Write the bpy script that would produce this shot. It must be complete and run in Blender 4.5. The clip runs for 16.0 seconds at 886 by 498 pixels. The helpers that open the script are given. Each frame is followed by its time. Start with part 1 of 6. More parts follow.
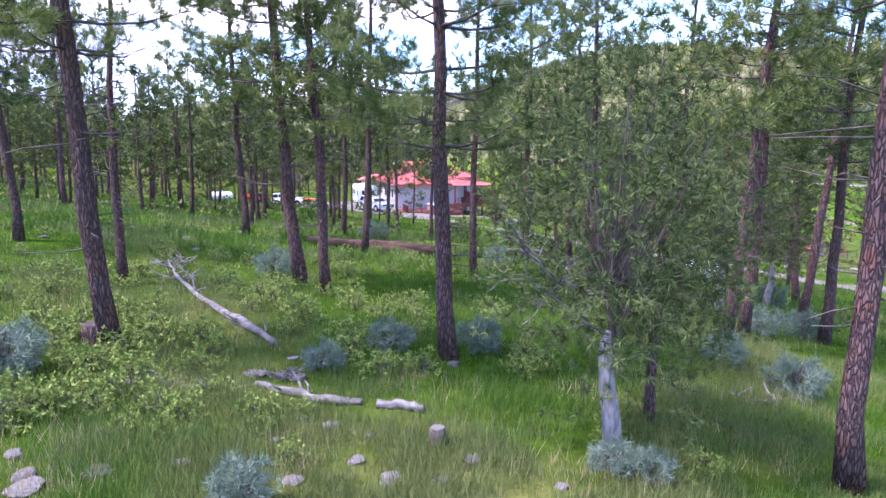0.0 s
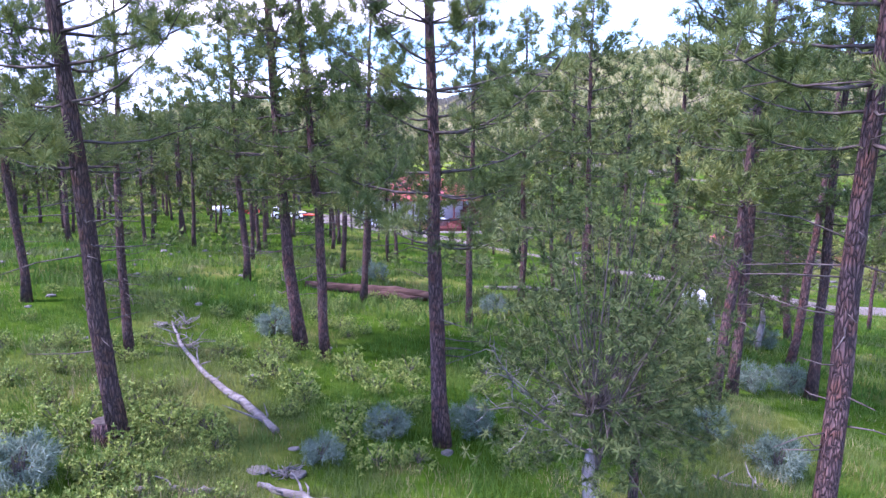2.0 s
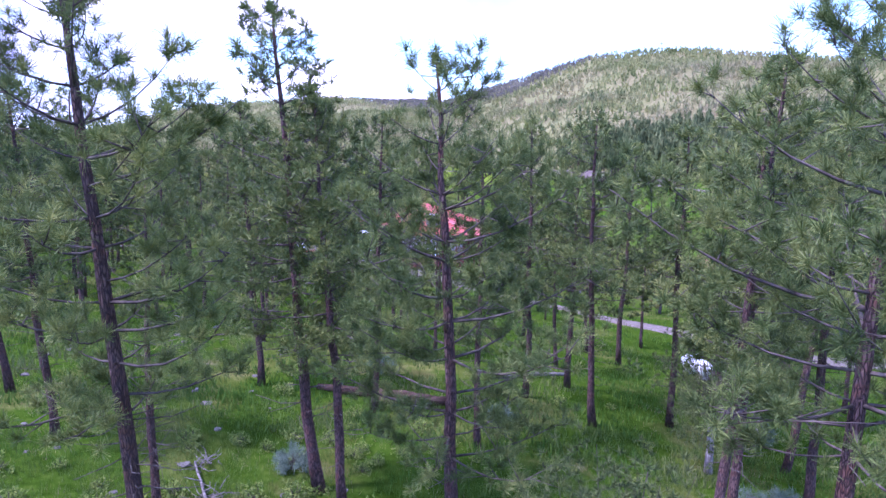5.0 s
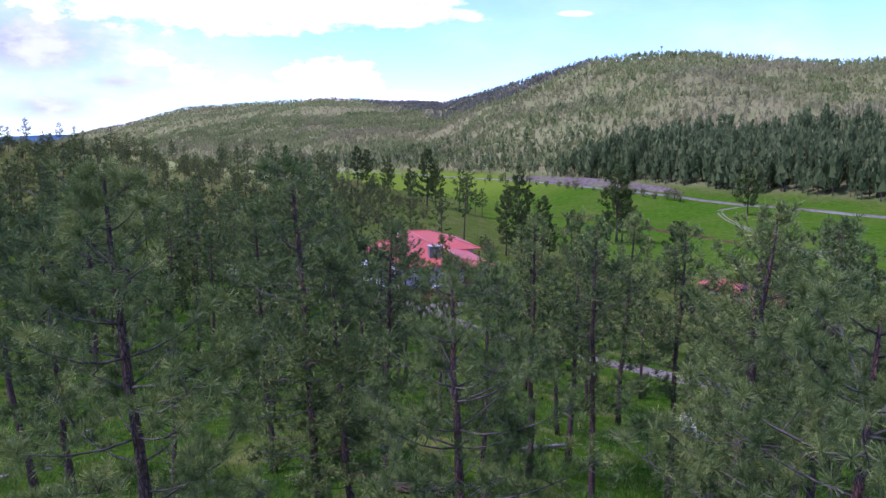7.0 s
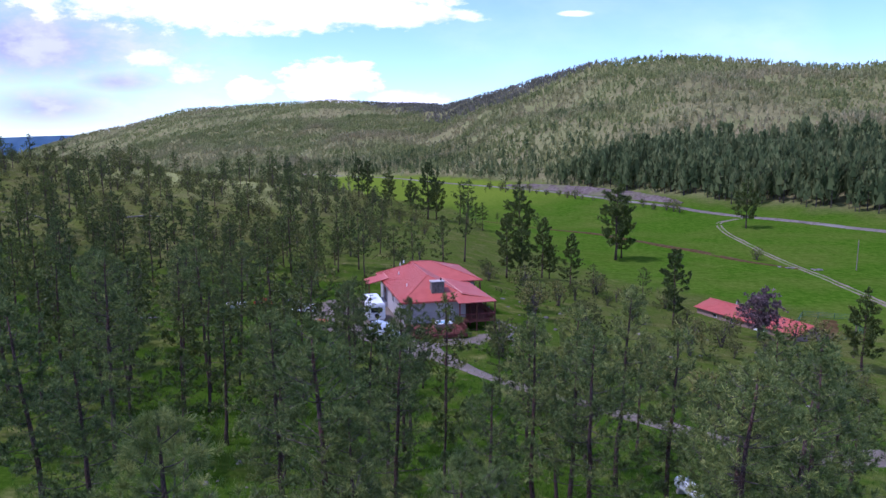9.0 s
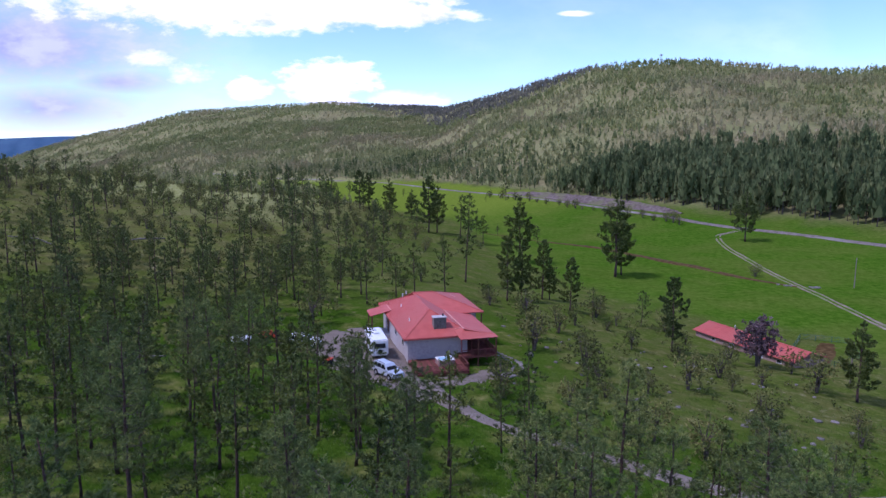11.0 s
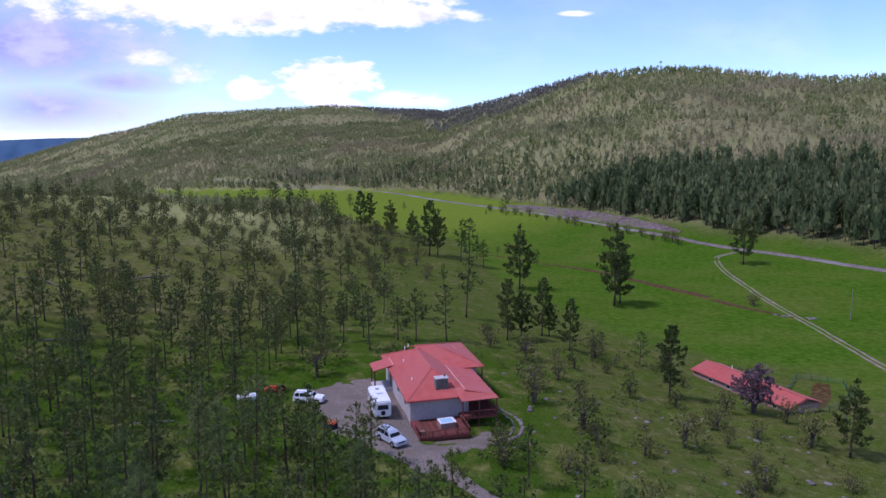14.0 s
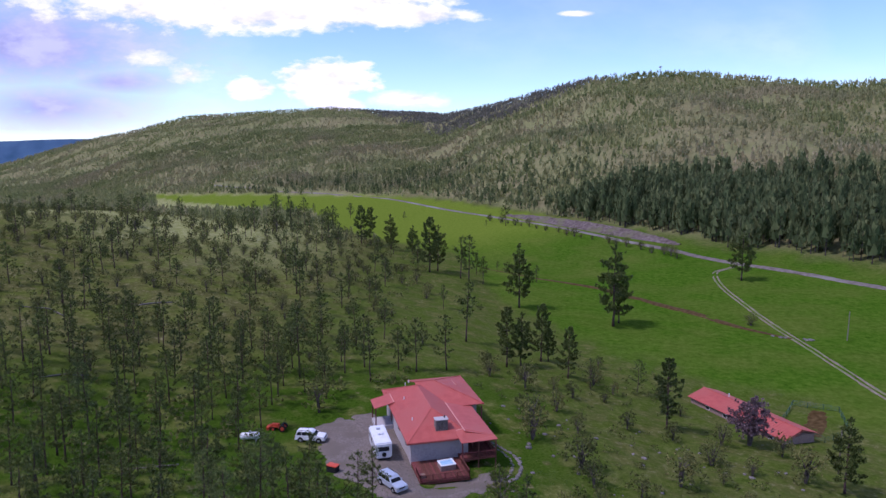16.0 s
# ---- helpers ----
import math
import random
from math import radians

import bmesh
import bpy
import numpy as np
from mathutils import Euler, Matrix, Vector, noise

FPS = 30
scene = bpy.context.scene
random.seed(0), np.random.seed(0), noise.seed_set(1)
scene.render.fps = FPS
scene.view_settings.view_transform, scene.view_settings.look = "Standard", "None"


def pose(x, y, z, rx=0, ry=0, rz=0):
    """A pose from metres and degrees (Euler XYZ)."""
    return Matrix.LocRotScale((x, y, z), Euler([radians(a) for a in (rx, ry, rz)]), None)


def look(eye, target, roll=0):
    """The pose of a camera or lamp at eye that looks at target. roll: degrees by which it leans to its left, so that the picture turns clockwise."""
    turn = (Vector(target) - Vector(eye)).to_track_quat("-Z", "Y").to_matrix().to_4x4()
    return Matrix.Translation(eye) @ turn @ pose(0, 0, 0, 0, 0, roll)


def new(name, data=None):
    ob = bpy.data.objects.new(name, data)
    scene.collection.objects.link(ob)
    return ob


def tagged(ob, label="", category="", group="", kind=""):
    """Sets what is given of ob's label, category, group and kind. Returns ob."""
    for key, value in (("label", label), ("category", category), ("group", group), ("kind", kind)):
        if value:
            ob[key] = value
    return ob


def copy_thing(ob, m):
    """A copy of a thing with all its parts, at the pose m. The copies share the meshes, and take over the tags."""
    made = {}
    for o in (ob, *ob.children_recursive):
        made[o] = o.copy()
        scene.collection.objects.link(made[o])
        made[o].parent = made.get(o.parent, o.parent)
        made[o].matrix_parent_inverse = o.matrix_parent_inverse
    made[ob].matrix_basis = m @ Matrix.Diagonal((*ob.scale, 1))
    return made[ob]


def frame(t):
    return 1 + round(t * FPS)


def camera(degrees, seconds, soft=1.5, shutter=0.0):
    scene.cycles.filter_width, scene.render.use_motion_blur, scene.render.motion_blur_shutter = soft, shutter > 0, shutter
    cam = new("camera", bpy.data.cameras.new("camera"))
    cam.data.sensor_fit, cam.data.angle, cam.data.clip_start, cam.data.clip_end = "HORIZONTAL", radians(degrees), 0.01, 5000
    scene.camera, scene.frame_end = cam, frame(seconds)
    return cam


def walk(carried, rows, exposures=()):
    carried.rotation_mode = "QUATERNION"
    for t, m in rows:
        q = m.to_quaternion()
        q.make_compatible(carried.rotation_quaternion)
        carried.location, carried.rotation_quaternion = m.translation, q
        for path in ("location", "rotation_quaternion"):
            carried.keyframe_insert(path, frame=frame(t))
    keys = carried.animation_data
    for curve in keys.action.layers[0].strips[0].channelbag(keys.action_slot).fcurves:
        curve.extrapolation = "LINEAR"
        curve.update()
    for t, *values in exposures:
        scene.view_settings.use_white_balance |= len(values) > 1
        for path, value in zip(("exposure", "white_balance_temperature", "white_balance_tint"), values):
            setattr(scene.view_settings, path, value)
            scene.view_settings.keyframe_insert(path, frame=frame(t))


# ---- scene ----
cam = camera(65.5, 16.0)
# seconds, place of the camera; it climbs and keeps its heading
PATH = [
    (0, 0.345, -0.071, 7.874),
    (0.5, 0.423, -0.073, 8.209),
    (1, 0.461, -0.144, 8.661),
    (1.5, 0.462, -0.258, 9.217),
    (2, 0.465, -0.379, 9.904),
    (2.5, 0.445, -0.528, 10.625),
    (3, 0.436, -0.658, 11.363),
    (5.5, 0.034, -0.689, 15.773),
    (6, -0.033, -0.801, 16.874),
    (6.5, -0.097, -0.961, 17.994),
    (7, -0.159, -1.165, 19.194),
    (7.5, -0.221, -1.403, 20.443),
    (8, -0.284, -1.663, 21.704),
    (8.5, -0.349, -1.930, 23.107),
    (9, -0.417, -2.188, 24.488),
    (11.5, -0.789, -3.042, 31.367),
    (12, -0.853, -3.133, 32.831),
    (12.5, -0.906, -3.225, 34.396),
    (13, -0.944, -3.336, 36.074),
    (13.5, -0.965, -3.482, 37.749),
    (14, -0.969, -3.670, 39.468),
    (14.5, -0.959, -3.895, 41.139),
    (15, -0.943, -4.125, 42.879),
    (15.5, -0.937, -4.298, 44.526),
    (16, -0.965, -4.301, 46.207),
]
walk(cam, [(t, pose(x, y, z, 81.23, 0, 0)) for t, x, y, z in PATH], [(0, 1.95, 5650, 40), (3, 1.85, 5250, 52), (5.5, 1.32, 5100, 54), (6.5, 0.78, 5150, 48), (7.5, 0.5, 5300, 40), (9, 0.33, 5300, 38), (16, 0.0, 5550, 40)])

# ---- plan of the ground ----
GX = np.array([-260, -160, -90, -45, -20, 0, 20, 45, 80, 130, 220.0])
GY = np.array([-40, 12, 28, 55, 100, 140, 200, 290, 480.0])
GROUND_ROWS = (
    (30, 24, 15, 9.0, 6.2, 4.4, 2.0, -1.5, -6, -11, -14),
    (30, 24, 14, 8.4, 5.9, 3.5, 0.6, -3.0, -7, -12, -14),
    (30, 23, 12, 7.3, 5.2, 3.25, 0.0, -4.0, -8, -12, -14),
    (29, 22, 10, 5.0, 2.4, 0.9, -2.0, -5.5, -9, -12, -13),
    (27, 20, 8, 0.4, -1.2, -1.8, -4.5, -8.0, -12, -13, -12),
    (26, 20, 8, 1.0, -1.3, -3.0, -6.5, -11.0, -13.8, -13.0, -11),
    (25, 20, 9, 2.0, -2.0, -5.5, -10.0, -11.5, -12, -12.0, -9),
    (20, 17, 8, 1.5, -3.5, -7.0, -10.0, -11.0, -10.5, -8.5, -5),
    (-6, -4, -4, -6.0, -6.5, -6.8, -6.8, -6.0, -4, -1, 3),
)
GZ = np.array(GROUND_ROWS, float)
# far hills by bearing (x over y): foot distance, ridge distance, ridge height
BEARING = np.array([-1.2, -0.64, -0.52, -0.45, -0.37, -0.28, -0.16, -0.08, 0.0, 0.06, 0.13, 0.21, 0.30, 0.37, 0.44, 0.55, 0.66, 1.2])
FOOT = np.array([1500, 1500, 1250, 1050, 930, 850, 780, 720, 640, 560, 490, 432, 374, 342, 322, 294, 270, 240.0])
RIDGE = np.array([3000, 2600, 2300, 2200, 2150, 2100, 2050, 1950, 1700, 1330, 1180, 1050, 990, 960, 940, 910, 880, 850.0])
RIDGE_PX = np.array([300, 292, 252, 236, 209, 202, 193, 199, 205, 191, 168, 143, 134, 134, 142, 152, 143, 130.0])
TILT = 0.15307
RIDGE_Z = 46.2 + RIDGE * np.tan(np.arctan((441 - RIDGE_PX) / 1218.6) - TILT)
FOOT_Z = np.array([-60, -55, -42, -32, -25, -18, -14, -11, -8, -6.5, -6, -6, -6, -6, -6, -5, -4, -2.0])


def waves(x, y, size, seed, octaves=4):
    """Smooth uneven numbers about 0, for arrays of places."""
    turn = np.random.RandomState(seed)
    out, gain = np.zeros(np.broadcast(x, y).shape), 1.0
    for k in range(octaves):
        for _ in range(3):
            a, ph = turn.uniform(0, 2 * np.pi, 2)
            out = out + gain * np.sin((x * np.cos(a) + y * np.sin(a)) * 2 * np.pi / size + ph + 1.3 * np.sin((x * np.sin(a) - y * np.cos(a)) * 2 * np.pi / size * 0.7 + ph * 2))
        size, gain = size * 0.47, gain * 0.5
    return out / 3


def smooth(v):
    v = np.clip(v, 0, 1)
    return v * v * (3 - 2 * v)


def spline(p0, p1, p2, p3, f):
    return p1 + 0.5 * f * (p2 - p0 + f * (2 * p0 - 5 * p1 + 4 * p2 - p3 + f * (3 * (p1 - p2) + p3 - p0)))


def table(x, y):
    """The near ground's height, smooth between the rows of the plan."""
    x, y = np.clip(x, GX[0], GX[-1] - 1e-6), np.clip(y, GY[0], GY[-1] - 1e-6)
    i, j = np.searchsorted(GX, x, "right") - 1, np.searchsorted(GY, y, "right") - 1
    u, v = (x - GX[i]) / (GX[i + 1] - GX[i]), (y - GY[j]) / (GY[j + 1] - GY[j])
    u, v = 0.5 * u + 0.5 * smooth(u), 0.5 * v + 0.5 * smooth(v)
    low = GZ[j, i] * (1 - u) + GZ[j, i + 1] * u
    high = GZ[j + 1, i] * (1 - u) + GZ[j + 1, i + 1] * u
    return low * (1 - v) + high * v


def ground_z(x, y):
    x, y = np.asarray(x, float), np.asarray(y, float)
    near = table(x, y) + 0.10 * waves(x, y, 9, 3, 3) + 0.35 * smooth((y - 30) / 60) * waves(x, y, 60, 5, 2)
    # levelled ground round the barn and under the deck
    near = near - 0.9 * smooth((24.0 - np.hypot(x - 63.0, y - 136.0)) / 9.0)
    near = near - 0.75 * smooth((8.0 - np.hypot(x + 1.6, y - 89.6)) / 4.0)
    ahead = np.maximum(y, 60.0)
    b = np.clip(x / ahead, -1.2, 1.2)
    foot, ridge = np.interp(b, BEARING, FOOT), np.interp(b, BEARING, RIDGE)
    fz, rz = np.interp(b, BEARING, FOOT_Z), np.interp(b, BEARING, RIDGE_Z)
    # valley floor between the near table and the foot of the hills
    w = smooth((y - 300) / np.maximum(np.minimum(foot, 900) - 300, 60))
    floor = near * (1 - w) + fz * w
    s = (y - foot) / (ridge - foot)
    up = np.clip(s, 0, 1)
    climb = 0.25 * up + 0.75 * up ** 1.15
    rough = waves(x, y, 330, 8, 4) * 13 * np.clip(s * 3, 0, 1) * np.clip((1.0 - s) * 4, 0, 1)
    over = -np.clip(s - 1, 0, 3) * 130
    return floor + (rz - fz) * climb + rough + over

# ---- light ----
SUN_UP, SUN_TURN = radians(58), radians(250)
world = bpy.data.worlds.new("sky")
scene.world = world
world.use_nodes = True
wn, wl = world.node_tree.nodes, world.node_tree.links
wn.clear()


def wnode(kind, **inputs):
    n = wn.new(kind)
    for key, value in inputs.items():
        n.inputs[int(key[1:])].default_value = value
    return n


def wmath(op, a, b=None, clamp=False):
    n = wn.new("ShaderNodeMath")
    n.operation, n.use_clamp = op, clamp
    for k, v in enumerate((a, b)):
        if v is None:
            continue
        if isinstance(v, (int, float)):
            n.inputs[k].default_value = v
        else:
            wl.new(v, n.inputs[k])
    return n.outputs[0]


sky = wn.new("ShaderNodeTexSky")
sky.sky_type, sky.sun_disc = "NISHITA", False
sky.sun_elevation, sky.sun_rotation = SUN_UP, SUN_TURN
sky.altitude, sky.air_density, sky.dust_density, sky.ozone_density = 2000, 1.0, 0.5, 0.6
coord = wn.new("ShaderNodeTexCoord")
split = wn.new("ShaderNodeSeparateXYZ")
wl.new(coord.outputs["Generated"], split.inputs[0])
# bearing and height in the sky, both as slopes
ahead = wmath("MAXIMUM", split.outputs[1], 0.05)
bear, rise = wmath("DIVIDE", split.outputs[0], ahead), wmath("DIVIDE", split.outputs[2], ahead)
flat = wn.new("ShaderNodeCombineXYZ")
wl.new(bear, flat.inputs[0]), wl.new(wmath("MULTIPLY", rise, 2.2), flat.inputs[1])
puff = wn.new("ShaderNodeTexNoise")
puff.inputs["Scale"].default_value, puff.inputs["Detail"].default_value, puff.inputs["Roughness"].default_value = 15.0, 10, 0.6
wl.new(flat.outputs[0], puff.inputs["Vector"])
broad = wn.new("ShaderNodeTexNoise")
broad.inputs["Scale"].default_value, broad.inputs["Detail"].default_value = 2.4, 5
wl.new(flat.outputs[0], broad.inputs["Vector"])


def cloud_bank(cx, cy, rx, ry, edge, ragged):
    """How far a place of the sky lies inside a cloud of that middle and size."""
    dx = wmath("DIVIDE", wmath("SUBTRACT", bear, cx), rx)
    dy = wmath("DIVIDE", wmath("SUBTRACT", rise, cy), ry)
    far = wmath("SQRT", wmath("ADD", wmath("MULTIPLY", dx, dx), wmath("MULTIPLY", dy, dy)))
    bumpy = wmath("MULTIPLY", wmath("SUBTRACT", puff.outputs[0], 0.5), ragged)
    inside = wmath("ADD", wmath("SUBTRACT", 1.0, far), bumpy)
    return wmath("DIVIDE", inside, edge, True)


# bear, rise, half width, half height, softness of the rim, raggedness
WHITE_CLOUDS = (
    (-0.27, 0.195, 0.30, 0.048, 0.30, 1.5),
    (-0.07, 0.176, 0.12, 0.018, 0.35, 1.6),
    (-0.168, 0.086, 0.075, 0.034, 0.3, 2.2),
    (-0.274, 0.075, 0.045, 0.017, 0.4, 2.2),
    (-0.41, 0.115, 0.04, 0.014, 0.9, 2.6),
    (-0.362, 0.096, 0.04, 0.02, 0.8, 2.4),
    (-0.147, 0.054, 0.04, 0.014, 0.40, 1.4),
    (-0.05, 0.060, 0.07, 0.014, 0.60, 1.4),
    (0.186, 0.178, 0.03, 0.005, 0.50, 0.9),
)
GREY_CLOUDS = ((-0.60, 0.135, 0.30, 0.085, 0.75, 1.3), (-0.46, 0.085, 0.12, 0.030, 0.9, 1.4), (-0.85, 0.10, 0.35, 0.10, 0.8, 1.2), (-0.56, 0.05, 0.22, 0.055, 0.9, 1.2))


def gathered(banks):
    cover = None
    for bank in banks:
        c = cloud_bank(*bank)
        cover = c if cover is None else wmath("MAXIMUM", cover, c)
    return cover


veil = wmath("MULTIPLY", wmath("SUBTRACT", broad.outputs[0], 0.45, True), 1.6, True)
high = wmath("MULTIPLY", wmath("SUBTRACT", rise, 0.22, True), 3.0, True)
above = wmath("MULTIPLY", split.outputs[2], 60.0, True)
thin = wmath("MULTIPLY", veil, wmath("ADD", 0.5, high), True)
white_cover = wmath("MULTIPLY", wmath("MAXIMUM", gathered(WHITE_CLOUDS), thin), above)
grey_cover = wmath("MULTIPLY", wmath("MULTIPLY", gathered(GREY_CLOUDS), 0.9), above)
shade = wn.new("ShaderNodeValToRGB")
shade.color_ramp.elements[0].position, shade.color_ramp.elements[0].color = 0.38, (2.3, 2.35, 3.8, 1)
shade.color_ramp.elements[1].position, shade.color_ramp.elements[1].color = 0.62, (3.9, 4.0, 5.5, 1)
wl.new(puff.outputs[0], shade.inputs[0])
clear = wn.new("ShaderNodeMix")
clear.data_type, clear.blend_type = "RGBA", "MULTIPLY"
clear.inputs[0].default_value, clear.inputs[7].default_value = 1.0, (0.98, 1.16, 1.12, 1)
wl.new(sky.outputs[0], clear.inputs[6])
grey = wn.new("ShaderNodeMix")
grey.data_type = "RGBA"
wl.new(grey_cover, grey.inputs[0]), wl.new(clear.outputs[2], grey.inputs[6]), wl.new(shade.outputs[0], grey.inputs[7])
bright = wn.new("ShaderNodeValToRGB")
bright.color_ramp.elements[0].position, bright.color_ramp.elements[0].color = 0.35, (5.6, 5.8, 6.8, 1)
bright.color_ramp.elements[1].position, bright.color_ramp.elements[1].color = 0.55, (8.0, 8.1, 8.4, 1)
wl.new(puff.outputs[0], bright.inputs[0])
mix = wn.new("ShaderNodeMix")
mix.data_type = "RGBA"
wl.new(white_cover, mix.inputs[0]), wl.new(grey.outputs[2], mix.inputs[6]), wl.new(bright.outputs[0], mix.inputs[7])
back = wn.new("ShaderNodeBackground")
back.inputs[1].default_value = 0.15
wl.new(mix.outputs[2], back.inputs[0])
out = wn.new("ShaderNodeOutputWorld")
wl.new(back.outputs[0], out.inputs[0])

lamp = bpy.data.lights.new("sun", "SUN")
lamp.energy, lamp.angle, lamp.color = 2.8, radians(7), (1.0, 0.95, 0.86)
sun = new("sun", lamp)
sun_dir = Vector((math.sin(SUN_TURN) * math.cos(SUN_UP), math.cos(SUN_TURN) * math.cos(SUN_UP), math.sin(SUN_UP)))
sun.matrix_basis = look(sun_dir * 300, (0, 0, 0))

# ---- materials ----
def material(name, stops, scale=4.0, detail=6.0, rough=0.85, bump=0.0, bump_scale=None, metal=0.0, per_object=0.0, per_island=0.0, stretch=(1, 1, 1), patches=None, patch_scale=0.6, through_light=0.0, coat=0.0):
    """A surface whose colour runs over the given stops by grain, with larger patches, relief and differences from piece to piece."""
    m = bpy.data.materials.new(name)
    m.use_nodes = True
    n, k = m.node_tree.nodes, m.node_tree.links
    shader = n["Principled BSDF"]
    shader.inputs["Roughness"].default_value, shader.inputs["Metallic"].default_value = rough, metal
    shader.inputs["Specular IOR Level"].default_value = 0.3 if rough < 0.7 else 0.06
    shader.inputs["Coat Weight"].default_value = coat
    tc, mp = n.new("ShaderNodeTexCoord"), n.new("ShaderNodeMapping")
    mp.inputs["Scale"].default_value = stretch
    k.new(tc.outputs["Object"], mp.inputs[0])
    grain = n.new("ShaderNodeTexNoise")
    grain.inputs["Scale"].default_value, grain.inputs["Detail"].default_value = scale, detail
    k.new(mp.outputs[0], grain.inputs["Vector"])
    ramp = n.new("ShaderNodeValToRGB")
    ramp.color_ramp.elements[0].position, ramp.color_ramp.elements[1].position = 0.3, 0.7
    for e, c in zip(ramp.color_ramp.elements, (stops[0], stops[-1])):
        e.color = (*c, 1)
    for i, c in enumerate(stops[1:-1]):
        ramp.color_ramp.elements.new(0.3 + 0.4 * (i + 1) / (len(stops) - 1)).color = (*c, 1)
    k.new(grain.outputs[0], ramp.inputs[0])
    colour = ramp.outputs[0]
    if patches:
        big = n.new("ShaderNodeTexNoise")
        big.inputs["Scale"].default_value, big.inputs["Detail"].default_value = patch_scale, 4
        k.new(tc.outputs["Object"], big.inputs["Vector"])
        edge = n.new("ShaderNodeMapRange")
        edge.inputs[1].default_value, edge.inputs[2].default_value = 0.48, 0.62
        k.new(big.outputs[0], edge.inputs[0])
        mx = n.new("ShaderNodeMix")
        mx.data_type = "RGBA"
        mx.inputs[7].default_value = (*patches, 1)
        k.new(edge.outputs[0], mx.inputs[0]), k.new(colour, mx.inputs[6])
        colour = mx.outputs[2]
    for amount, source in ((per_object, "ShaderNodeObjectInfo"), (per_island, "ShaderNodeNewGeometry")):
        if amount:
            info = n.new(source)
            value = info.outputs["Random" if source == "ShaderNodeObjectInfo" else "Random Per Island"]
            span = n.new("ShaderNodeMapRange")
            span.inputs[3].default_value, span.inputs[4].default_value = 1 - amount, 1 + amount
            k.new(value, span.inputs[0])
            hsv = n.new("ShaderNodeHueSaturation")
            k.new(span.outputs[0], hsv.inputs["Value"]), k.new(colour, hsv.inputs["Color"])
            hue = n.new("ShaderNodeMapRange")
            hue.inputs[3].default_value, hue.inputs[4].default_value = 0.5 + amount * 0.06, 0.5 - amount * 0.06
            k.new(value, hue.inputs[0]), k.new(hue.outputs[0], hsv.inputs["Hue"])
            colour = hsv.outputs[0]
    k.new(colour, shader.inputs["Base Color"])
    if bump:
        b = n.new("ShaderNodeBump")
        b.inputs["Strength"].default_value, b.inputs["Distance"].default_value = min(bump * 10, 1.0), bump
        rel = n.new("ShaderNodeTexNoise")
        rel.inputs["Scale"].default_value, rel.inputs["Detail"].default_value = bump_scale or scale * 2, 8
        k.new(mp.outputs[0], rel.inputs["Vector"])
        k.new(rel.outputs[0], b.inputs["Height"]), k.new(b.outputs[0], shader.inputs["Normal"])
    if through_light:
        leaf = n.new("ShaderNodeBsdfTranslucent")
        k.new(colour, leaf.inputs[0])
        both = n.new("ShaderNodeMixShader")
        both.inputs[0].default_value = through_light
        k.new(shader.outputs[0], both.inputs[1]), k.new(leaf.outputs[0], both.inputs[2])
        k.new(both.outputs[0], n["Material Output"].inputs[0])
    return m


def bark_material():
    """Long plates of reddish and purple-brown bark between dark furrows."""
    m = material("pine_bark", [(0.08, 0.053, 0.055), (0.135, 0.088, 0.082), (0.2, 0.122, 0.103)], 9, stretch=(1.5, 1.5, 0.36), patches=(0.15, 0.078, 0.06), patch_scale=3.0, per_object=0.22)
    n, k = m.node_tree.nodes, m.node_tree.links
    shader, mp = n["Principled BSDF"], n["Mapping"]
    plain = shader.inputs["Base Color"].links[0].from_socket
    warp = n.new("ShaderNodeTexNoise")
    warp.inputs["Scale"].default_value = 9
    k.new(mp.outputs[0], warp.inputs["Vector"])
    shift = n.new("ShaderNodeVectorMath")
    shift.operation = "MULTIPLY_ADD"
    shift.inputs[1].default_value = (0.12, 0.12, 0.12)
    k.new(warp.outputs["Color"], shift.inputs[0]), k.new(mp.outputs[0], shift.inputs[2])
    plates = n.new("ShaderNodeTexVoronoi")
    plates.feature = "DISTANCE_TO_EDGE"
    plates.inputs["Scale"].default_value = 13.0
    k.new(shift.outputs[0], plates.inputs["Vector"])
    furrow = n.new("ShaderNodeMapRange")
    furrow.inputs[1].default_value, furrow.inputs[2].default_value = 0.0, 0.22
    k.new(plates.outputs["Distance"], furrow.inputs[0])
    mx = n.new("ShaderNodeMix")
    mx.data_type = "RGBA"
    mx.inputs[6].default_value = (0.048, 0.034, 0.034, 1)
    k.new(furrow.outputs[0], mx.inputs[0]), k.new(plain, mx.inputs[7])
    k.new(mx.outputs[2], shader.inputs["Base Color"])
    b = n.new("ShaderNodeBump")
    b.inputs["Strength"].default_value, b.inputs["Distance"].default_value = 0.9, 0.03
    k.new(furrow.outputs[0], b.inputs["Height"]), k.new(b.outputs[0], shader.inputs["Normal"])
    return m


NEEDLES = material("pine_needles", [(0.05, 0.08, 0.02), (0.108, 0.15, 0.037), (0.2, 0.232, 0.062)], 1.2, per_object=0.25, per_island=0.4, rough=0.6, through_light=0.17)
# the same needles in a darker copy, for cloud shade over the slope
NEEDLES_SHADED = material("shaded_pine_needles", [(0.036, 0.058, 0.011), (0.074, 0.104, 0.019), (0.135, 0.16, 0.032)], 1.2, per_object=0.3, per_island=0.4, rough=0.6, through_light=0.15)
# paler than the near needles: distance haze is put into the colour
NEEDLES_HAZED = material("hazed_pine_needles", [(0.165, 0.2, 0.072), (0.25, 0.268, 0.104), (0.34, 0.325, 0.148)], 0.02, per_island=0.4, rough=0.8, through_light=0.3, patches=(0.32, 0.285, 0.15), patch_scale=0.006)
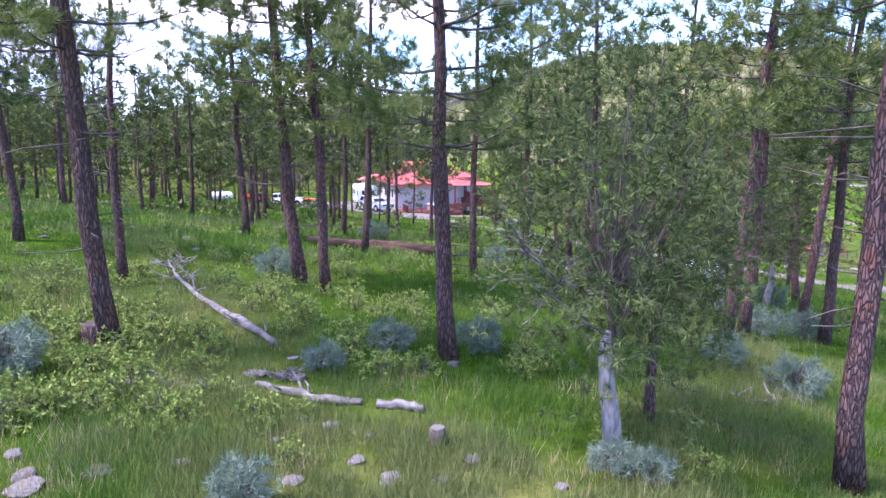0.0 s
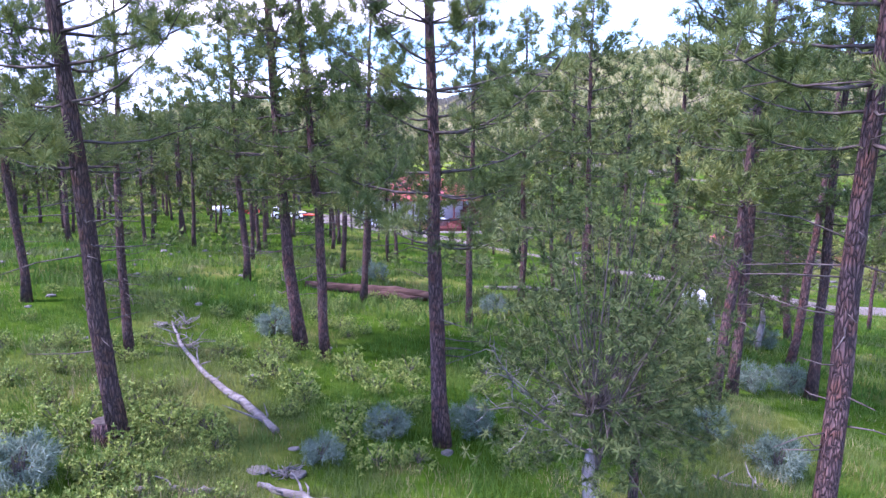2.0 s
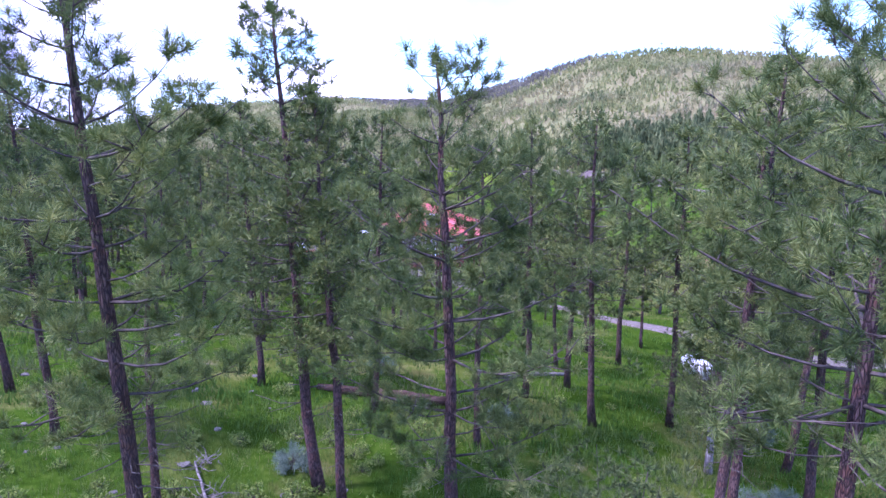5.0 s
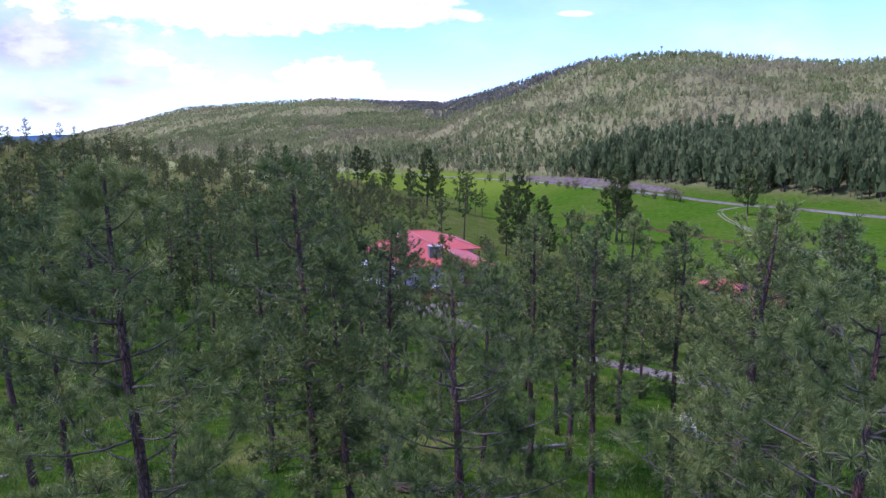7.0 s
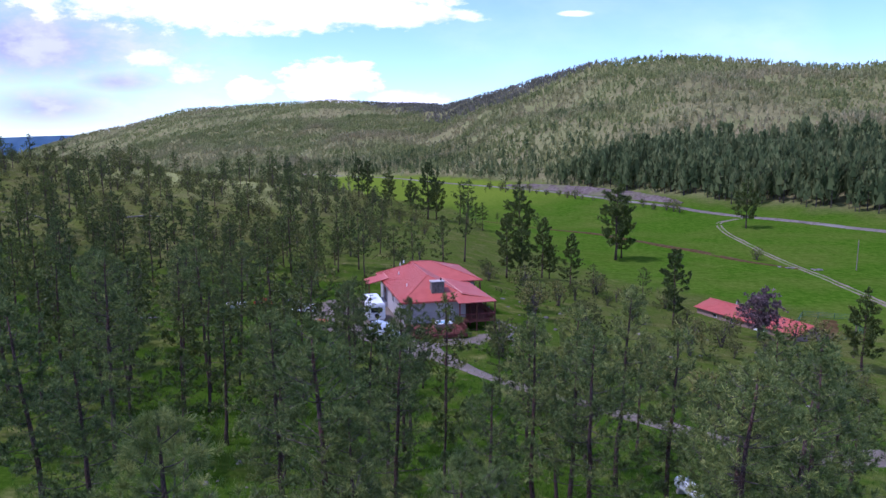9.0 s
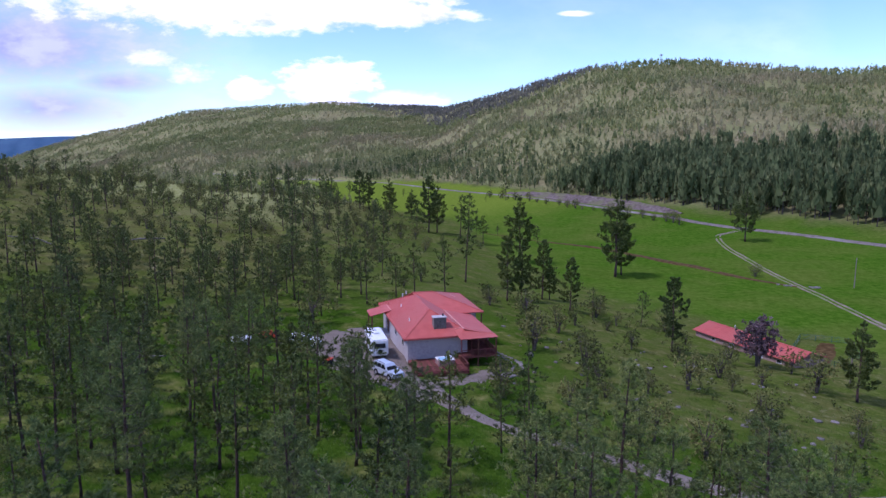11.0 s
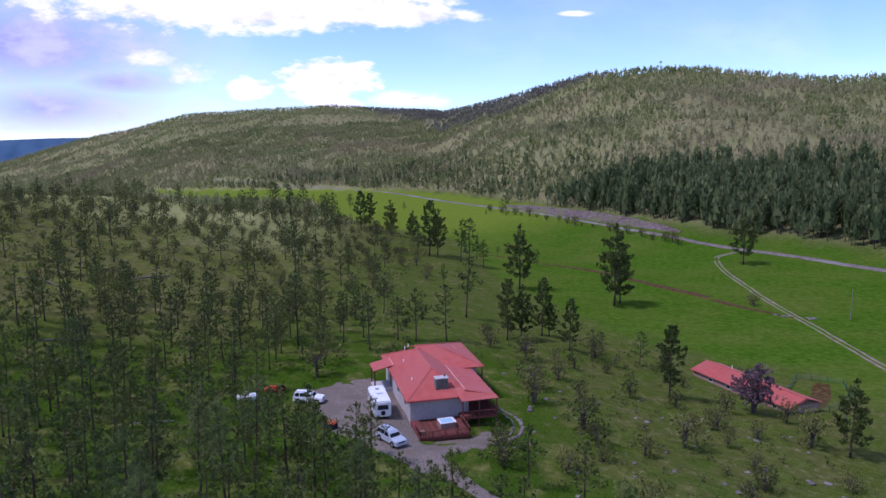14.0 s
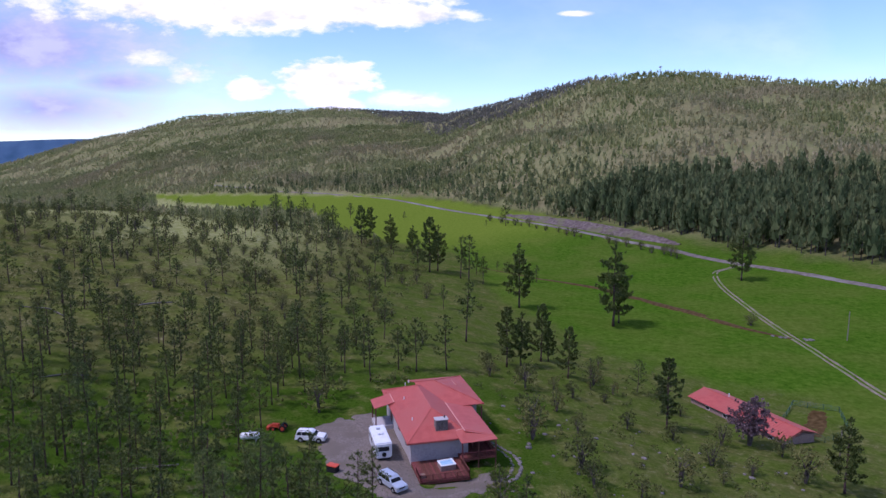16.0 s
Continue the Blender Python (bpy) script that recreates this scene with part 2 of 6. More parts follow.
NEEDLES_DARK = material("foothill_pine_needles", [(0.075, 0.105, 0.042), (0.12, 0.15, 0.06), (0.175, 0.2, 0.085)], 0.05, per_island=0.4, rough=0.8, through_light=0.2)
# grey-brown crowns that paint a cloud shadow onto the hill
SHADOW_WOOD = material("cloud_shadow_wood", [(0.12, 0.115, 0.09), (0.175, 0.165, 0.13), (0.235, 0.215, 0.165)], 0.02, per_island=0.4, rough=0.8, through_light=0.15)
JUNIPER = material("juniper_sprays", [(0.055, 0.082, 0.028), (0.09, 0.12, 0.042), (0.13, 0.155, 0.062)], 1.5, per_object=0.15, per_island=0.35, rough=0.7, through_light=0.2)
OAK_LEAVES = material("oak_leaves", [(0.072, 0.086, 0.025), (0.12, 0.132, 0.04), (0.172, 0.175, 0.062)], 0.9, per_object=0.35, per_island=0.35, rough=0.7, through_light=0.2)
PLUM_LEAVES = material("purple_leaves", [(0.085, 0.053, 0.056), (0.15, 0.1, 0.108), (0.2, 0.148, 0.152)], 0.9, per_island=0.3, rough=0.7)
SAGE = material("sage_leaves", [(0.1, 0.145, 0.1), (0.16, 0.212, 0.155), (0.225, 0.28, 0.215)], 2.0, per_island=0.3, rough=0.8, through_light=0.15)
SHRUB = material("shrub_leaves", [(0.12, 0.19, 0.03), (0.2, 0.265, 0.052), (0.3, 0.345, 0.09)], 2.0, per_island=0.35, rough=0.6, through_light=0.17)
SHRUB_DARK = material("bush_leaves", [(0.06, 0.09, 0.025), (0.1, 0.135, 0.04), (0.15, 0.18, 0.06)], 1.5, per_island=0.35, rough=0.7, through_light=0.2)
# brighter than the ground sheet, whose colours carry the cloud shade
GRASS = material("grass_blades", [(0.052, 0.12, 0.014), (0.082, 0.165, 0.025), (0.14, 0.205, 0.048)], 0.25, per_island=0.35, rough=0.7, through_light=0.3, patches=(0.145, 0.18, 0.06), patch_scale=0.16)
STRAW = material("dry_grass", [(0.2, 0.17, 0.08), (0.33, 0.27, 0.14), (0.42, 0.36, 0.2)], 1.0, per_island=0.3, rough=0.8, through_light=0.2)
BARK = bark_material()
TWIG = material("grey_branches", [(0.051, 0.040, 0.037), (0.094, 0.076, 0.069), (0.145, 0.123, 0.109)], 6, per_object=0.2)
PALE_BARK = material("juniper_bark", [(0.13, 0.112, 0.11), (0.25, 0.218, 0.215), (0.34, 0.31, 0.31)], 16, stretch=(1, 1, 0.3), bump=0.02, bump_scale=26)
DEADWOOD = material("weathered_wood", [(0.08, 0.07, 0.064), (0.16, 0.142, 0.132), (0.25, 0.232, 0.222)], 6, stretch=(0.4, 2.0, 2.0), bump=0.02, bump_scale=14)
RED_LOG = material("decayed_log", [(0.035, 0.021, 0.017), (0.075, 0.044, 0.034), (0.125, 0.08, 0.06)], 5, stretch=(0.3, 2, 2), bump=0.04, bump_scale=9)
STONE = material("stone", [(0.1, 0.088, 0.078), (0.16, 0.145, 0.132), (0.215, 0.197, 0.18)], 6, bump=0.03, per_object=0.25)
GRAVEL = material("gravel", [(0.125, 0.102, 0.086), (0.175, 0.146, 0.124), (0.23, 0.195, 0.168)], 3.0, detail=12, bump=0.03, bump_scale=14, patches=(0.15, 0.124, 0.1), patch_scale=0.25)
ROAD_GREY = material("road_gravel", [(0.115, 0.095, 0.078), (0.16, 0.135, 0.114), (0.205, 0.178, 0.152)], 0.6, detail=10, bump=0.02, patches=(0.217, 0.202, 0.173), patch_scale=0.06)
DIRT = material("bare_dirt", [(0.16, 0.1, 0.07), (0.24, 0.16, 0.12), (0.34, 0.27, 0.23)], 0.8, detail=10, bump=0.05, patches=(0.14, 0.16, 0.07), patch_scale=0.2)
ROOF = material("red_metal_roof", [(0.38, 0.078, 0.062), (0.42, 0.09, 0.072), (0.46, 0.108, 0.085)], 0.8, rough=0.5, patches=(0.41, 0.1, 0.08), patch_scale=0.15)
ROOF_TRIM = material("roof_flashing", [(0.55, 0.24, 0.2), (0.62, 0.3, 0.25)], 2, rough=0.5)
STUCCO = material("pale_stucco", [(0.36, 0.33, 0.335), (0.42, 0.39, 0.395), (0.46, 0.43, 0.435)], 3, bump=0.01, bump_scale=40, patches=(0.44, 0.41, 0.4), patch_scale=0.3)
DECK = material("red_stained_deck", [(0.095, 0.033, 0.028), (0.148, 0.052, 0.043), (0.2, 0.083, 0.066)], 3, stretch=(1, 6, 6), per_object=0.25)
WHITE = material("white_paint", [(0.72, 0.73, 0.75), (0.78, 0.79, 0.81)], 3, rough=0.3, coat=0.4, patches=(0.7, 0.7, 0.7), patch_scale=1.2)
SILVER = material("silver_paint", [(0.45, 0.5, 0.58), (0.52, 0.57, 0.65)], 3, rough=0.3, metal=0.3, coat=0.5)
DARK_GLASS = material("dark_glass", [(0.015, 0.018, 0.022), (0.03, 0.035, 0.04)], 2, rough=0.08)
RUBBER = material("black_rubber", [(0.015, 0.015, 0.016), (0.035, 0.035, 0.035)], 9, rough=0.8)
STEEL = material("grey_steel", [(0.35, 0.36, 0.38), (0.5, 0.51, 0.53)], 6, rough=0.4, metal=0.7)
RED_PAINT = material("red_paint", [(0.5, 0.06, 0.03), (0.62, 0.1, 0.05)], 4, rough=0.45)
BLUE_WATER = material("tub_cover", [(0.25, 0.45, 0.62), (0.4, 0.6, 0.75)], 3, rough=0.25)
POLE_WOOD = material("pole_wood", [(0.14, 0.11, 0.09), (0.24, 0.2, 0.17)], 5, stretch=(3, 3, 0.4), bump=0.01)
FENCE_GREEN = material("green_steel", [(0.02, 0.07, 0.045), (0.035, 0.1, 0.06)], 5, rough=0.5)
BARN_WALL = material("barn_boards", [(0.2, 0.13, 0.11), (0.3, 0.2, 0.17), (0.36, 0.27, 0.23)], 4, stretch=(4, 4, 0.4), bump=0.02)
TALUS = material("pink_talus", [(0.07, 0.052, 0.045), (0.125, 0.096, 0.085), (0.18, 0.148, 0.132)], 0.5, detail=12, bump=0.1, bump_scale=1.5, patches=(0.128, 0.120, 0.068), patch_scale=0.09)
TRACK_DIRT = material("track_dirt", [(0.135, 0.112, 0.073), (0.19, 0.16, 0.112), (0.245, 0.21, 0.155)], 0.7, detail=10, patches=(0.13, 0.16, 0.06), patch_scale=0.13)
CREEK_SOIL = material("dark_soil", [(0.045, 0.026, 0.007), (0.075, 0.046, 0.016), (0.105, 0.07, 0.027)], 0.9, detail=9, bump=0.05)
# woods of the mesa, with the blue haze of distance put into the colour
DISTANT_HAZED = material("hazed_distant_woods", [(0.03, 0.075, 0.13), (0.05, 0.1, 0.17), (0.06, 0.12, 0.19)], 0.01)


def ground_material():
    """Meadow, dry hillside and stony patches, chosen by what grows where, with sun patches and cloud shade put into the
    tones.
    """
    m = bpy.data.materials.new("ground_cover")
    m.use_nodes = True
    n, k = m.node_tree.nodes, m.node_tree.links
    shader = n["Principled BSDF"]
    shader.inputs["Roughness"].default_value, shader.inputs["Specular IOR Level"].default_value = 0.95, 0.0
    tc = n.new("ShaderNodeTexCoord")

    def noise_at(scale, detail=6, rough=0.55):
        t = n.new("ShaderNodeTexNoise")
        t.inputs["Scale"].default_value, t.inputs["Detail"].default_value, t.inputs["Roughness"].default_value = scale, detail, rough
        k.new(tc.outputs["Object"], t.inputs["Vector"])
        return t.outputs[0]

    def ramp(value, *stops):
        r = n.new("ShaderNodeValToRGB")
        r.color_ramp.elements[0].position, r.color_ramp.elements[0].color = stops[0][0], (*stops[0][1], 1)
        r.color_ramp.elements[1].position, r.color_ramp.elements[1].color = stops[-1][0], (*stops[-1][1], 1)
        for at, c in stops[1:-1]:
            r.color_ramp.elements.new(at).color = (*c, 1)
        k.new(value, r.inputs[0])
        return r.outputs[0]

    def blend(mask, a, b):
        x = n.new("ShaderNodeMix")
        x.data_type = "RGBA"
        k.new(mask, x.inputs[0]), k.new(a, x.inputs[6]), k.new(b, x.inputs[7])
        return x.outputs[2]

    def attribute(name):
        a = n.new("ShaderNodeAttribute")
        a.attribute_name = name
        return a.outputs["Fac"]

    def ranged(value, a, b):
        r = n.new("ShaderNodeMapRange")
        r.inputs[1].default_value, r.inputs[2].default_value = a, b
        k.new(value, r.inputs[0])
        return r.outputs[0]

    fine, mid, wide, clump = noise_at(2.2, 10, 0.7), noise_at(0.18, 6), noise_at(0.02, 5), noise_at(0.55, 9, 0.78)
    # near ground: cloud shade is worked into these dark tones
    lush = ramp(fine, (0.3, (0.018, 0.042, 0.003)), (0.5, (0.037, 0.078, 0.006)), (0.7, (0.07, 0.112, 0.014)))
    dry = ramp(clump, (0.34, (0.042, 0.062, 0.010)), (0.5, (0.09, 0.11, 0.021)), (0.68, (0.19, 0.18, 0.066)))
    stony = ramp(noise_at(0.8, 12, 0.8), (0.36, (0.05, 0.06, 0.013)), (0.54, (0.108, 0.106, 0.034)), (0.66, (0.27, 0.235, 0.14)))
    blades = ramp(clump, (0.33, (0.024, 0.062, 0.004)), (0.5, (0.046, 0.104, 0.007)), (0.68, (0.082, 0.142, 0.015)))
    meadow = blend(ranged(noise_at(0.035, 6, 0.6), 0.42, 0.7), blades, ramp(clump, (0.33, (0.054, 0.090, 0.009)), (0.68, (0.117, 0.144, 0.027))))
    forest = ramp(noise_at(0.3, 9, 0.75), (0.3, (0.12, 0.115, 0.05)), (0.5, (0.195, 0.18, 0.085)), (0.7, (0.29, 0.26, 0.14)))
    near = blend(ranged(mid, 0.5, 0.64), lush, dry)
    near = blend(attribute("dry_and_sunlit"), near, blend(ranged(mid, 0.42, 0.56), dry, stony))
    near = blend(ranged(noise_at(0.3, 8), 0.62, 0.7), near, stony)
    # the sun patch on the far left slope, painted as pale ground
    near = blend(attribute("bleached"), near, ramp(clump, (0.34, (0.13, 0.16, 0.045)), (0.5, (0.235, 0.245, 0.085)), (0.66, (0.37, 0.35, 0.19))))
    hill = blend(ranged(wide, 0.45, 0.6), forest, ramp(clump, (0.32, (0.13, 0.145, 0.055)), (0.68, (0.24, 0.235, 0.105))))
    # sunlight on the far meadow, painted as yellower and paler grass
    meadow = blend(attribute("sunlit_meadow"), meadow, ramp(clump, (0.33, (0.085, 0.135, 0.010)), (0.68, (0.165, 0.215, 0.028))))
    col = blend(attribute("hill"), near, hill)
    col = blend(attribute("meadow"), col, meadow)
    k.new(col, shader.inputs["Base Color"])
    b = n.new("ShaderNodeBump")
    b.inputs["Strength"].default_value, b.inputs["Distance"].default_value = 0.7, 0.12
    k.new(noise_at(3.0, 10, 0.7), b.inputs["Height"]), k.new(b.outputs[0], shader.inputs["Normal"])
    return m


GROUND = ground_material()


# ---- builders ----
def mesh_of(name, verts, faces, *mats, smooth_faces=False, slots=None):
    me = bpy.data.meshes.new(name)
    me.from_pydata([tuple(v) for v in verts], [], [tuple(f) for f in faces])
    for m in mats:
        me.materials.append(m)
    if slots is not None:
        me.polygons.foreach_set("material_index", slots)
    if smooth_faces:
        me.polygons.foreach_set("use_smooth", [True] * len(me.polygons))
    me.update()
    return me


def triangles(name, verts, mat):
    """A mesh of loose triangles from an array of n x 3 x 3."""
    n = len(verts)
    me = bpy.data.meshes.new(name)
    me.vertices.add(n * 3), me.loops.add(n * 3), me.polygons.add(n)
    me.vertices.foreach_set("co", np.ascontiguousarray(verts, np.float32).ravel())
    me.loops.foreach_set("vertex_index", np.arange(n * 3, dtype=np.int32))
    me.polygons.foreach_set("loop_start", np.arange(0, n * 3, 3, dtype=np.int32))
    me.materials.append(mat)
    me.update(calc_edges=True)
    return me


def child(name, me, parent, label=""):
    ob = new(name, me)
    ob.parent = parent
    return tagged(ob, label=label)


def part(name, bm, mat, parent, label=""):
    me = bpy.data.meshes.new(name)
    bm.to_mesh(me)
    bm.free()
    me.materials.append(mat)
    return child(name, me, parent, label)


def block(lo, hi, bevel=0.0, bm=None):
    """A box from corner to corner, with softened edges."""
    bm = bm or bmesh.new()
    lo, hi = Vector(lo), Vector(hi)
    made = bmesh.ops.create_cube(bm, size=1, matrix=Matrix.Translation((lo + hi) / 2) @ Matrix.Diagonal((*(hi - lo), 1)))
    if bevel:
        edges = {e for v in made["verts"] for e in v.link_edges}
        bmesh.ops.bevel(bm, geom=list(edges), offset=bevel, segments=2, affect="EDGES")
    return bm


def rod(a, b, r0, r1=None, sides=8, bm=None):
    bm = bm or bmesh.new()
    a, b = Vector(a), Vector(b)
    m = Matrix.Translation((a + b) / 2) @ (b - a).to_track_quat("Z", "Y").to_matrix().to_4x4()
    bmesh.ops.create_cone(bm, cap_ends=True, segments=sides, radius1=r0, radius2=r0 if r1 is None else r1, depth=(b - a).length, matrix=m)
    return bm


def tube(points, radii, sides=8, bumps=0.0, seed=0):
    """Verts and faces of a tapering round limb along the points."""
    rs = np.random.RandomState(seed)
    pts, radii = np.asarray(points, float), np.asarray(radii, float)
    ring = np.linspace(0, 2 * np.pi, sides, endpoint=False)
    along = np.gradient(pts, axis=0)
    along /= np.linalg.norm(along, axis=1)[:, None]
    side = np.cross(along, np.where(np.abs(along[:, 2:3]) > 0.9, (1.0, 0, 0), (0, 0, 1.0)))
    side /= np.linalg.norm(side, axis=1)[:, None]
    other = np.cross(along, side)
    rough = 1 + bumps * rs.uniform(-1, 1, (len(pts), sides))
    verts = pts[:, None] + (radii[:, None] * rough)[..., None] * (np.cos(ring)[None, :, None] * side[:, None] + np.sin(ring)[None, :, None] * other[:, None])
    faces = [(i * sides + j, i * sides + (j + 1) % sides, (i + 1) * sides + (j + 1) % sides, (i + 1) * sides + j) for i in range(len(pts) - 1) for j in range(sides)]
    faces += [tuple(range(sides - 1, -1, -1)), tuple((len(pts) - 1) * sides + j for j in range(sides))]
    return verts.reshape(-1, 3), faces


def joined(pieces):
    verts, faces, at = [], [], 0
    for v, f in pieces:
        verts.append(v)
        faces += [tuple(i + at for i in q) for q in f]
        at += len(v)
    return np.concatenate(verts), faces


# ---- the ground, one sheet out to the far hills ----
MEADOW_B = np.array([-0.5, -0.376, -0.319, -0.262, -0.189, -0.124, -0.057, 0.011, 0.053, 0.069, 0.182, 0.235, 0.359, 0.44, 0.575, 0.695, 1.0])
MEADOW_Y = np.array([1200, 806, 688, 593, 438, 338, 333, 325, 287, 243, 191, 178, 163, 152, 142, 126, 105.0])
DRIVE = np.array([(-13, 106), (-9.5, 95), (-5.0, 84), (-1, 77), (3, 71), (8, 67), (14, 64.5), (20, 61), (26, 58), (33, 57), (42, 60), (56, 63), (80, 62)], float)


def beside(line, x, y):
    """How far places lie from a line of points."""
    best = np.full(np.shape(x), 1e9)
    for (x0, y0), (x1, y1) in zip(line[:-1], line[1:]):
        t = np.clip(((x - x0) * (x1 - x0) + (y - y0) * (y1 - y0)) / ((x1 - x0) ** 2 + (y1 - y0) ** 2), 0, 1)
        best = np.minimum(best, np.hypot(x - x0 - t * (x1 - x0), y - y0 - t * (y1 - y0)))
    return best


def meadow_at(x, y):
    b = x / np.maximum(y, 40)
    near, far = np.interp(b, MEADOW_B, MEADOW_Y), np.interp(b, BEARING, FOOT)
    edge = 7 * waves(x, y, 45, 12, 3)
    return smooth((y - near + edge) / (6 + near * 0.015)) * smooth((far + 12 - y + edge) / 14) * (b > -0.44)


def ground_sheet():
    front = np.radians(np.arange(-44, 44.01, 0.22))
    round_back = np.radians(np.arange(48, 316, 6.0))
    turn = np.concatenate([front, round_back])
    reach = np.concatenate([[0.4], np.geomspace(1.5, 4400, 215)])
    x, y = np.sin(turn)[None] * reach[:, None], np.cos(turn)[None] * reach[:, None]
    z = ground_z(x, y)
    rows, cols = x.shape
    i, j = np.meshgrid(np.arange(rows - 1), np.arange(cols), indexing="ij")
    nxt = (j + 1) % cols
    faces = np.stack([i * cols + j, i * cols + nxt, (i + 1) * cols + nxt, (i + 1) * cols + j], -1).reshape(-1, 4)
    me = bpy.data.meshes.new("ground")
    verts = np.stack([x, y, z], -1).reshape(-1, 3)
    me.from_pydata(verts.tolist(), [], faces.tolist() + [list(range(cols - 1, -1, -1))])
    me.polygons.foreach_set("use_smooth", [True] * len(me.polygons))
    b = x / np.maximum(y, 40)
    hill = smooth((y - np.interp(b, BEARING, FOOT) - 4) / 26) * (y > 0)
    # dry stony slopes; on the left also raised to paint in sunlight
    dry = np.clip(0.6 * smooth((x - 8) / 22) * smooth((y - 62) / 25) * smooth((150 - y) / 30) + 1.0 * smooth((y - 90) / 60) * smooth((-20 - x) / 60) + 0.5 * smooth((y - 175) / 60) * smooth((-10 - x) / 50) + 0.5 * smooth((y - 120) / 30), 0, 1)
    # far meadow and left slope get fields that paint sun into their colour
    for name, field in (("meadow", meadow_at(x, y)), ("sunlit_meadow", smooth((y - 270 - 1.1 * x) / 130)), ("bleached", 1.0 * smooth((y - 190 + 0.35 * (x + 60) + 25 * waves(x, y, 70, 19, 3)) / 90) * smooth((-30 - x) / 60)), ("hill", hill), ("dry_and_sunlit", dry)):
        me.attributes.new(name, "FLOAT", "POINT").data.foreach_set("value", field.ravel().astype(np.float32))
    me.materials.append(GROUND)
    me.update()
    return tagged(new("ground", me), "green grassy valley ground rising to wooded hills", "ground", kind="structure")


ground_sheet()


def ribbon(name, line, width, mat, label, kind="structure", lift=0.05, steps=6, wobble=0.25, seed=1, cat="road"):
    """A strip that lies on the ground along a line of points."""
    line = np.array(line, float)
    at = np.arange(len(line))
    fine = np.linspace(0, len(line) - 1, (len(line) - 1) * steps + 1)
    k = np.clip(fine.astype(int), 0, len(line) - 2)
    f = (fine - k)[:, None]
    get = lambda i: line[np.clip(i, 0, len(line) - 1)]
    mid = spline(get(k - 1), get(k), get(k + 1), get(k + 2), f)
    along = np.gradient(mid, axis=0)
    along /= np.linalg.norm(along, axis=1)[:, None]
    side = np.stack([along[:, 1], -along[:, 0]], 1)
    width = np.interp(fine, at, np.broadcast_to(width, len(line)))
    rs = np.random.RandomState(seed)
    across = np.linspace(-0.5, 0.5, 7)
    x = mid[:, 0:1] + side[:, 0:1] * across * width[:, None] + rs.uniform(-wobble, wobble, (len(mid), 7)) * (np.abs(across) > 0.45)
    y = mid[:, 1:2] + side[:, 1:2] * across * width[:, None] + rs.uniform(-wobble, wobble, (len(mid), 7)) * (np.abs(across) > 0.45)
    z = ground_z(x, y) + lift - 0.25 * (np.abs(across) > 0.45)
    verts = np.stack([x, y, z], -1).reshape(-1, 3)
    faces = [(i * 7 + j, i * 7 + j + 1, (i + 1) * 7 + j + 1, (i + 1) * 7 + j) for i in range(len(mid) - 1) for j in range(6)]
    return tagged(new(name, mesh_of(name, verts, faces, mat, smooth_faces=True)), label, cat, kind=kind)


ribbon("driveway", DRIVE, [6, 5, 4.5, 3.6, 3.0, 3.0, 3.0, 3.0, 3.4, 3.8, 4, 4, 4], GRAVEL, "pale gravel driveway leading up to the house", lift=0.14)
ribbon("road", [(-330, 985), (-240, 890), (-150, 815), (-85, 745), (-48, 685), (0, 560), (34, 489), (74, 416), (96, 366), (115, 331), (126, 312), (140, 294), (154, 274), (168, 251), (190, 215), (215, 175)], 5.0, ROAD_GREY, "pale grey valley road below the wooded hill", lift=0.3, wobble=0.3)


# ---- plants ----
def tufts(places, aims, blades, length, width, seed, spread=0.9, brush=0.0, flip=0.0):
    """Bunches of narrow blades: an array of loose triangles; brush strews their roots along the twig, flip turns some broad end out."""
    rs = np.random.RandomState(seed)
    places, aims = np.repeat(places, blades, 0), np.repeat(aims, blades, 0)
    if brush:
        places = places + aims / np.linalg.norm(aims, axis=1)[:, None] * rs.uniform(-0.4, 0.6, (len(aims), 1)) * brush
    d = aims + spread * rs.normal(size=places.shape)
    d /= np.linalg.norm(d, axis=1)[:, None]
    across = np.cross(d, rs.normal(size=d.shape))
    across /= np.linalg.norm(across, axis=1)[:, None]
    ln = length * rs.uniform(0.6, 1.15, (len(d), 1))
    root = places + d * ln * 0.08
    tip = places + d * ln
    turned = (rs.uniform(size=(len(d), 1)) < flip)
    root, tip = np.where(turned, tip, root), np.where(turned, root, tip)
    return np.stack([root - across * width / 2, root + across * width / 2, tip], 1)


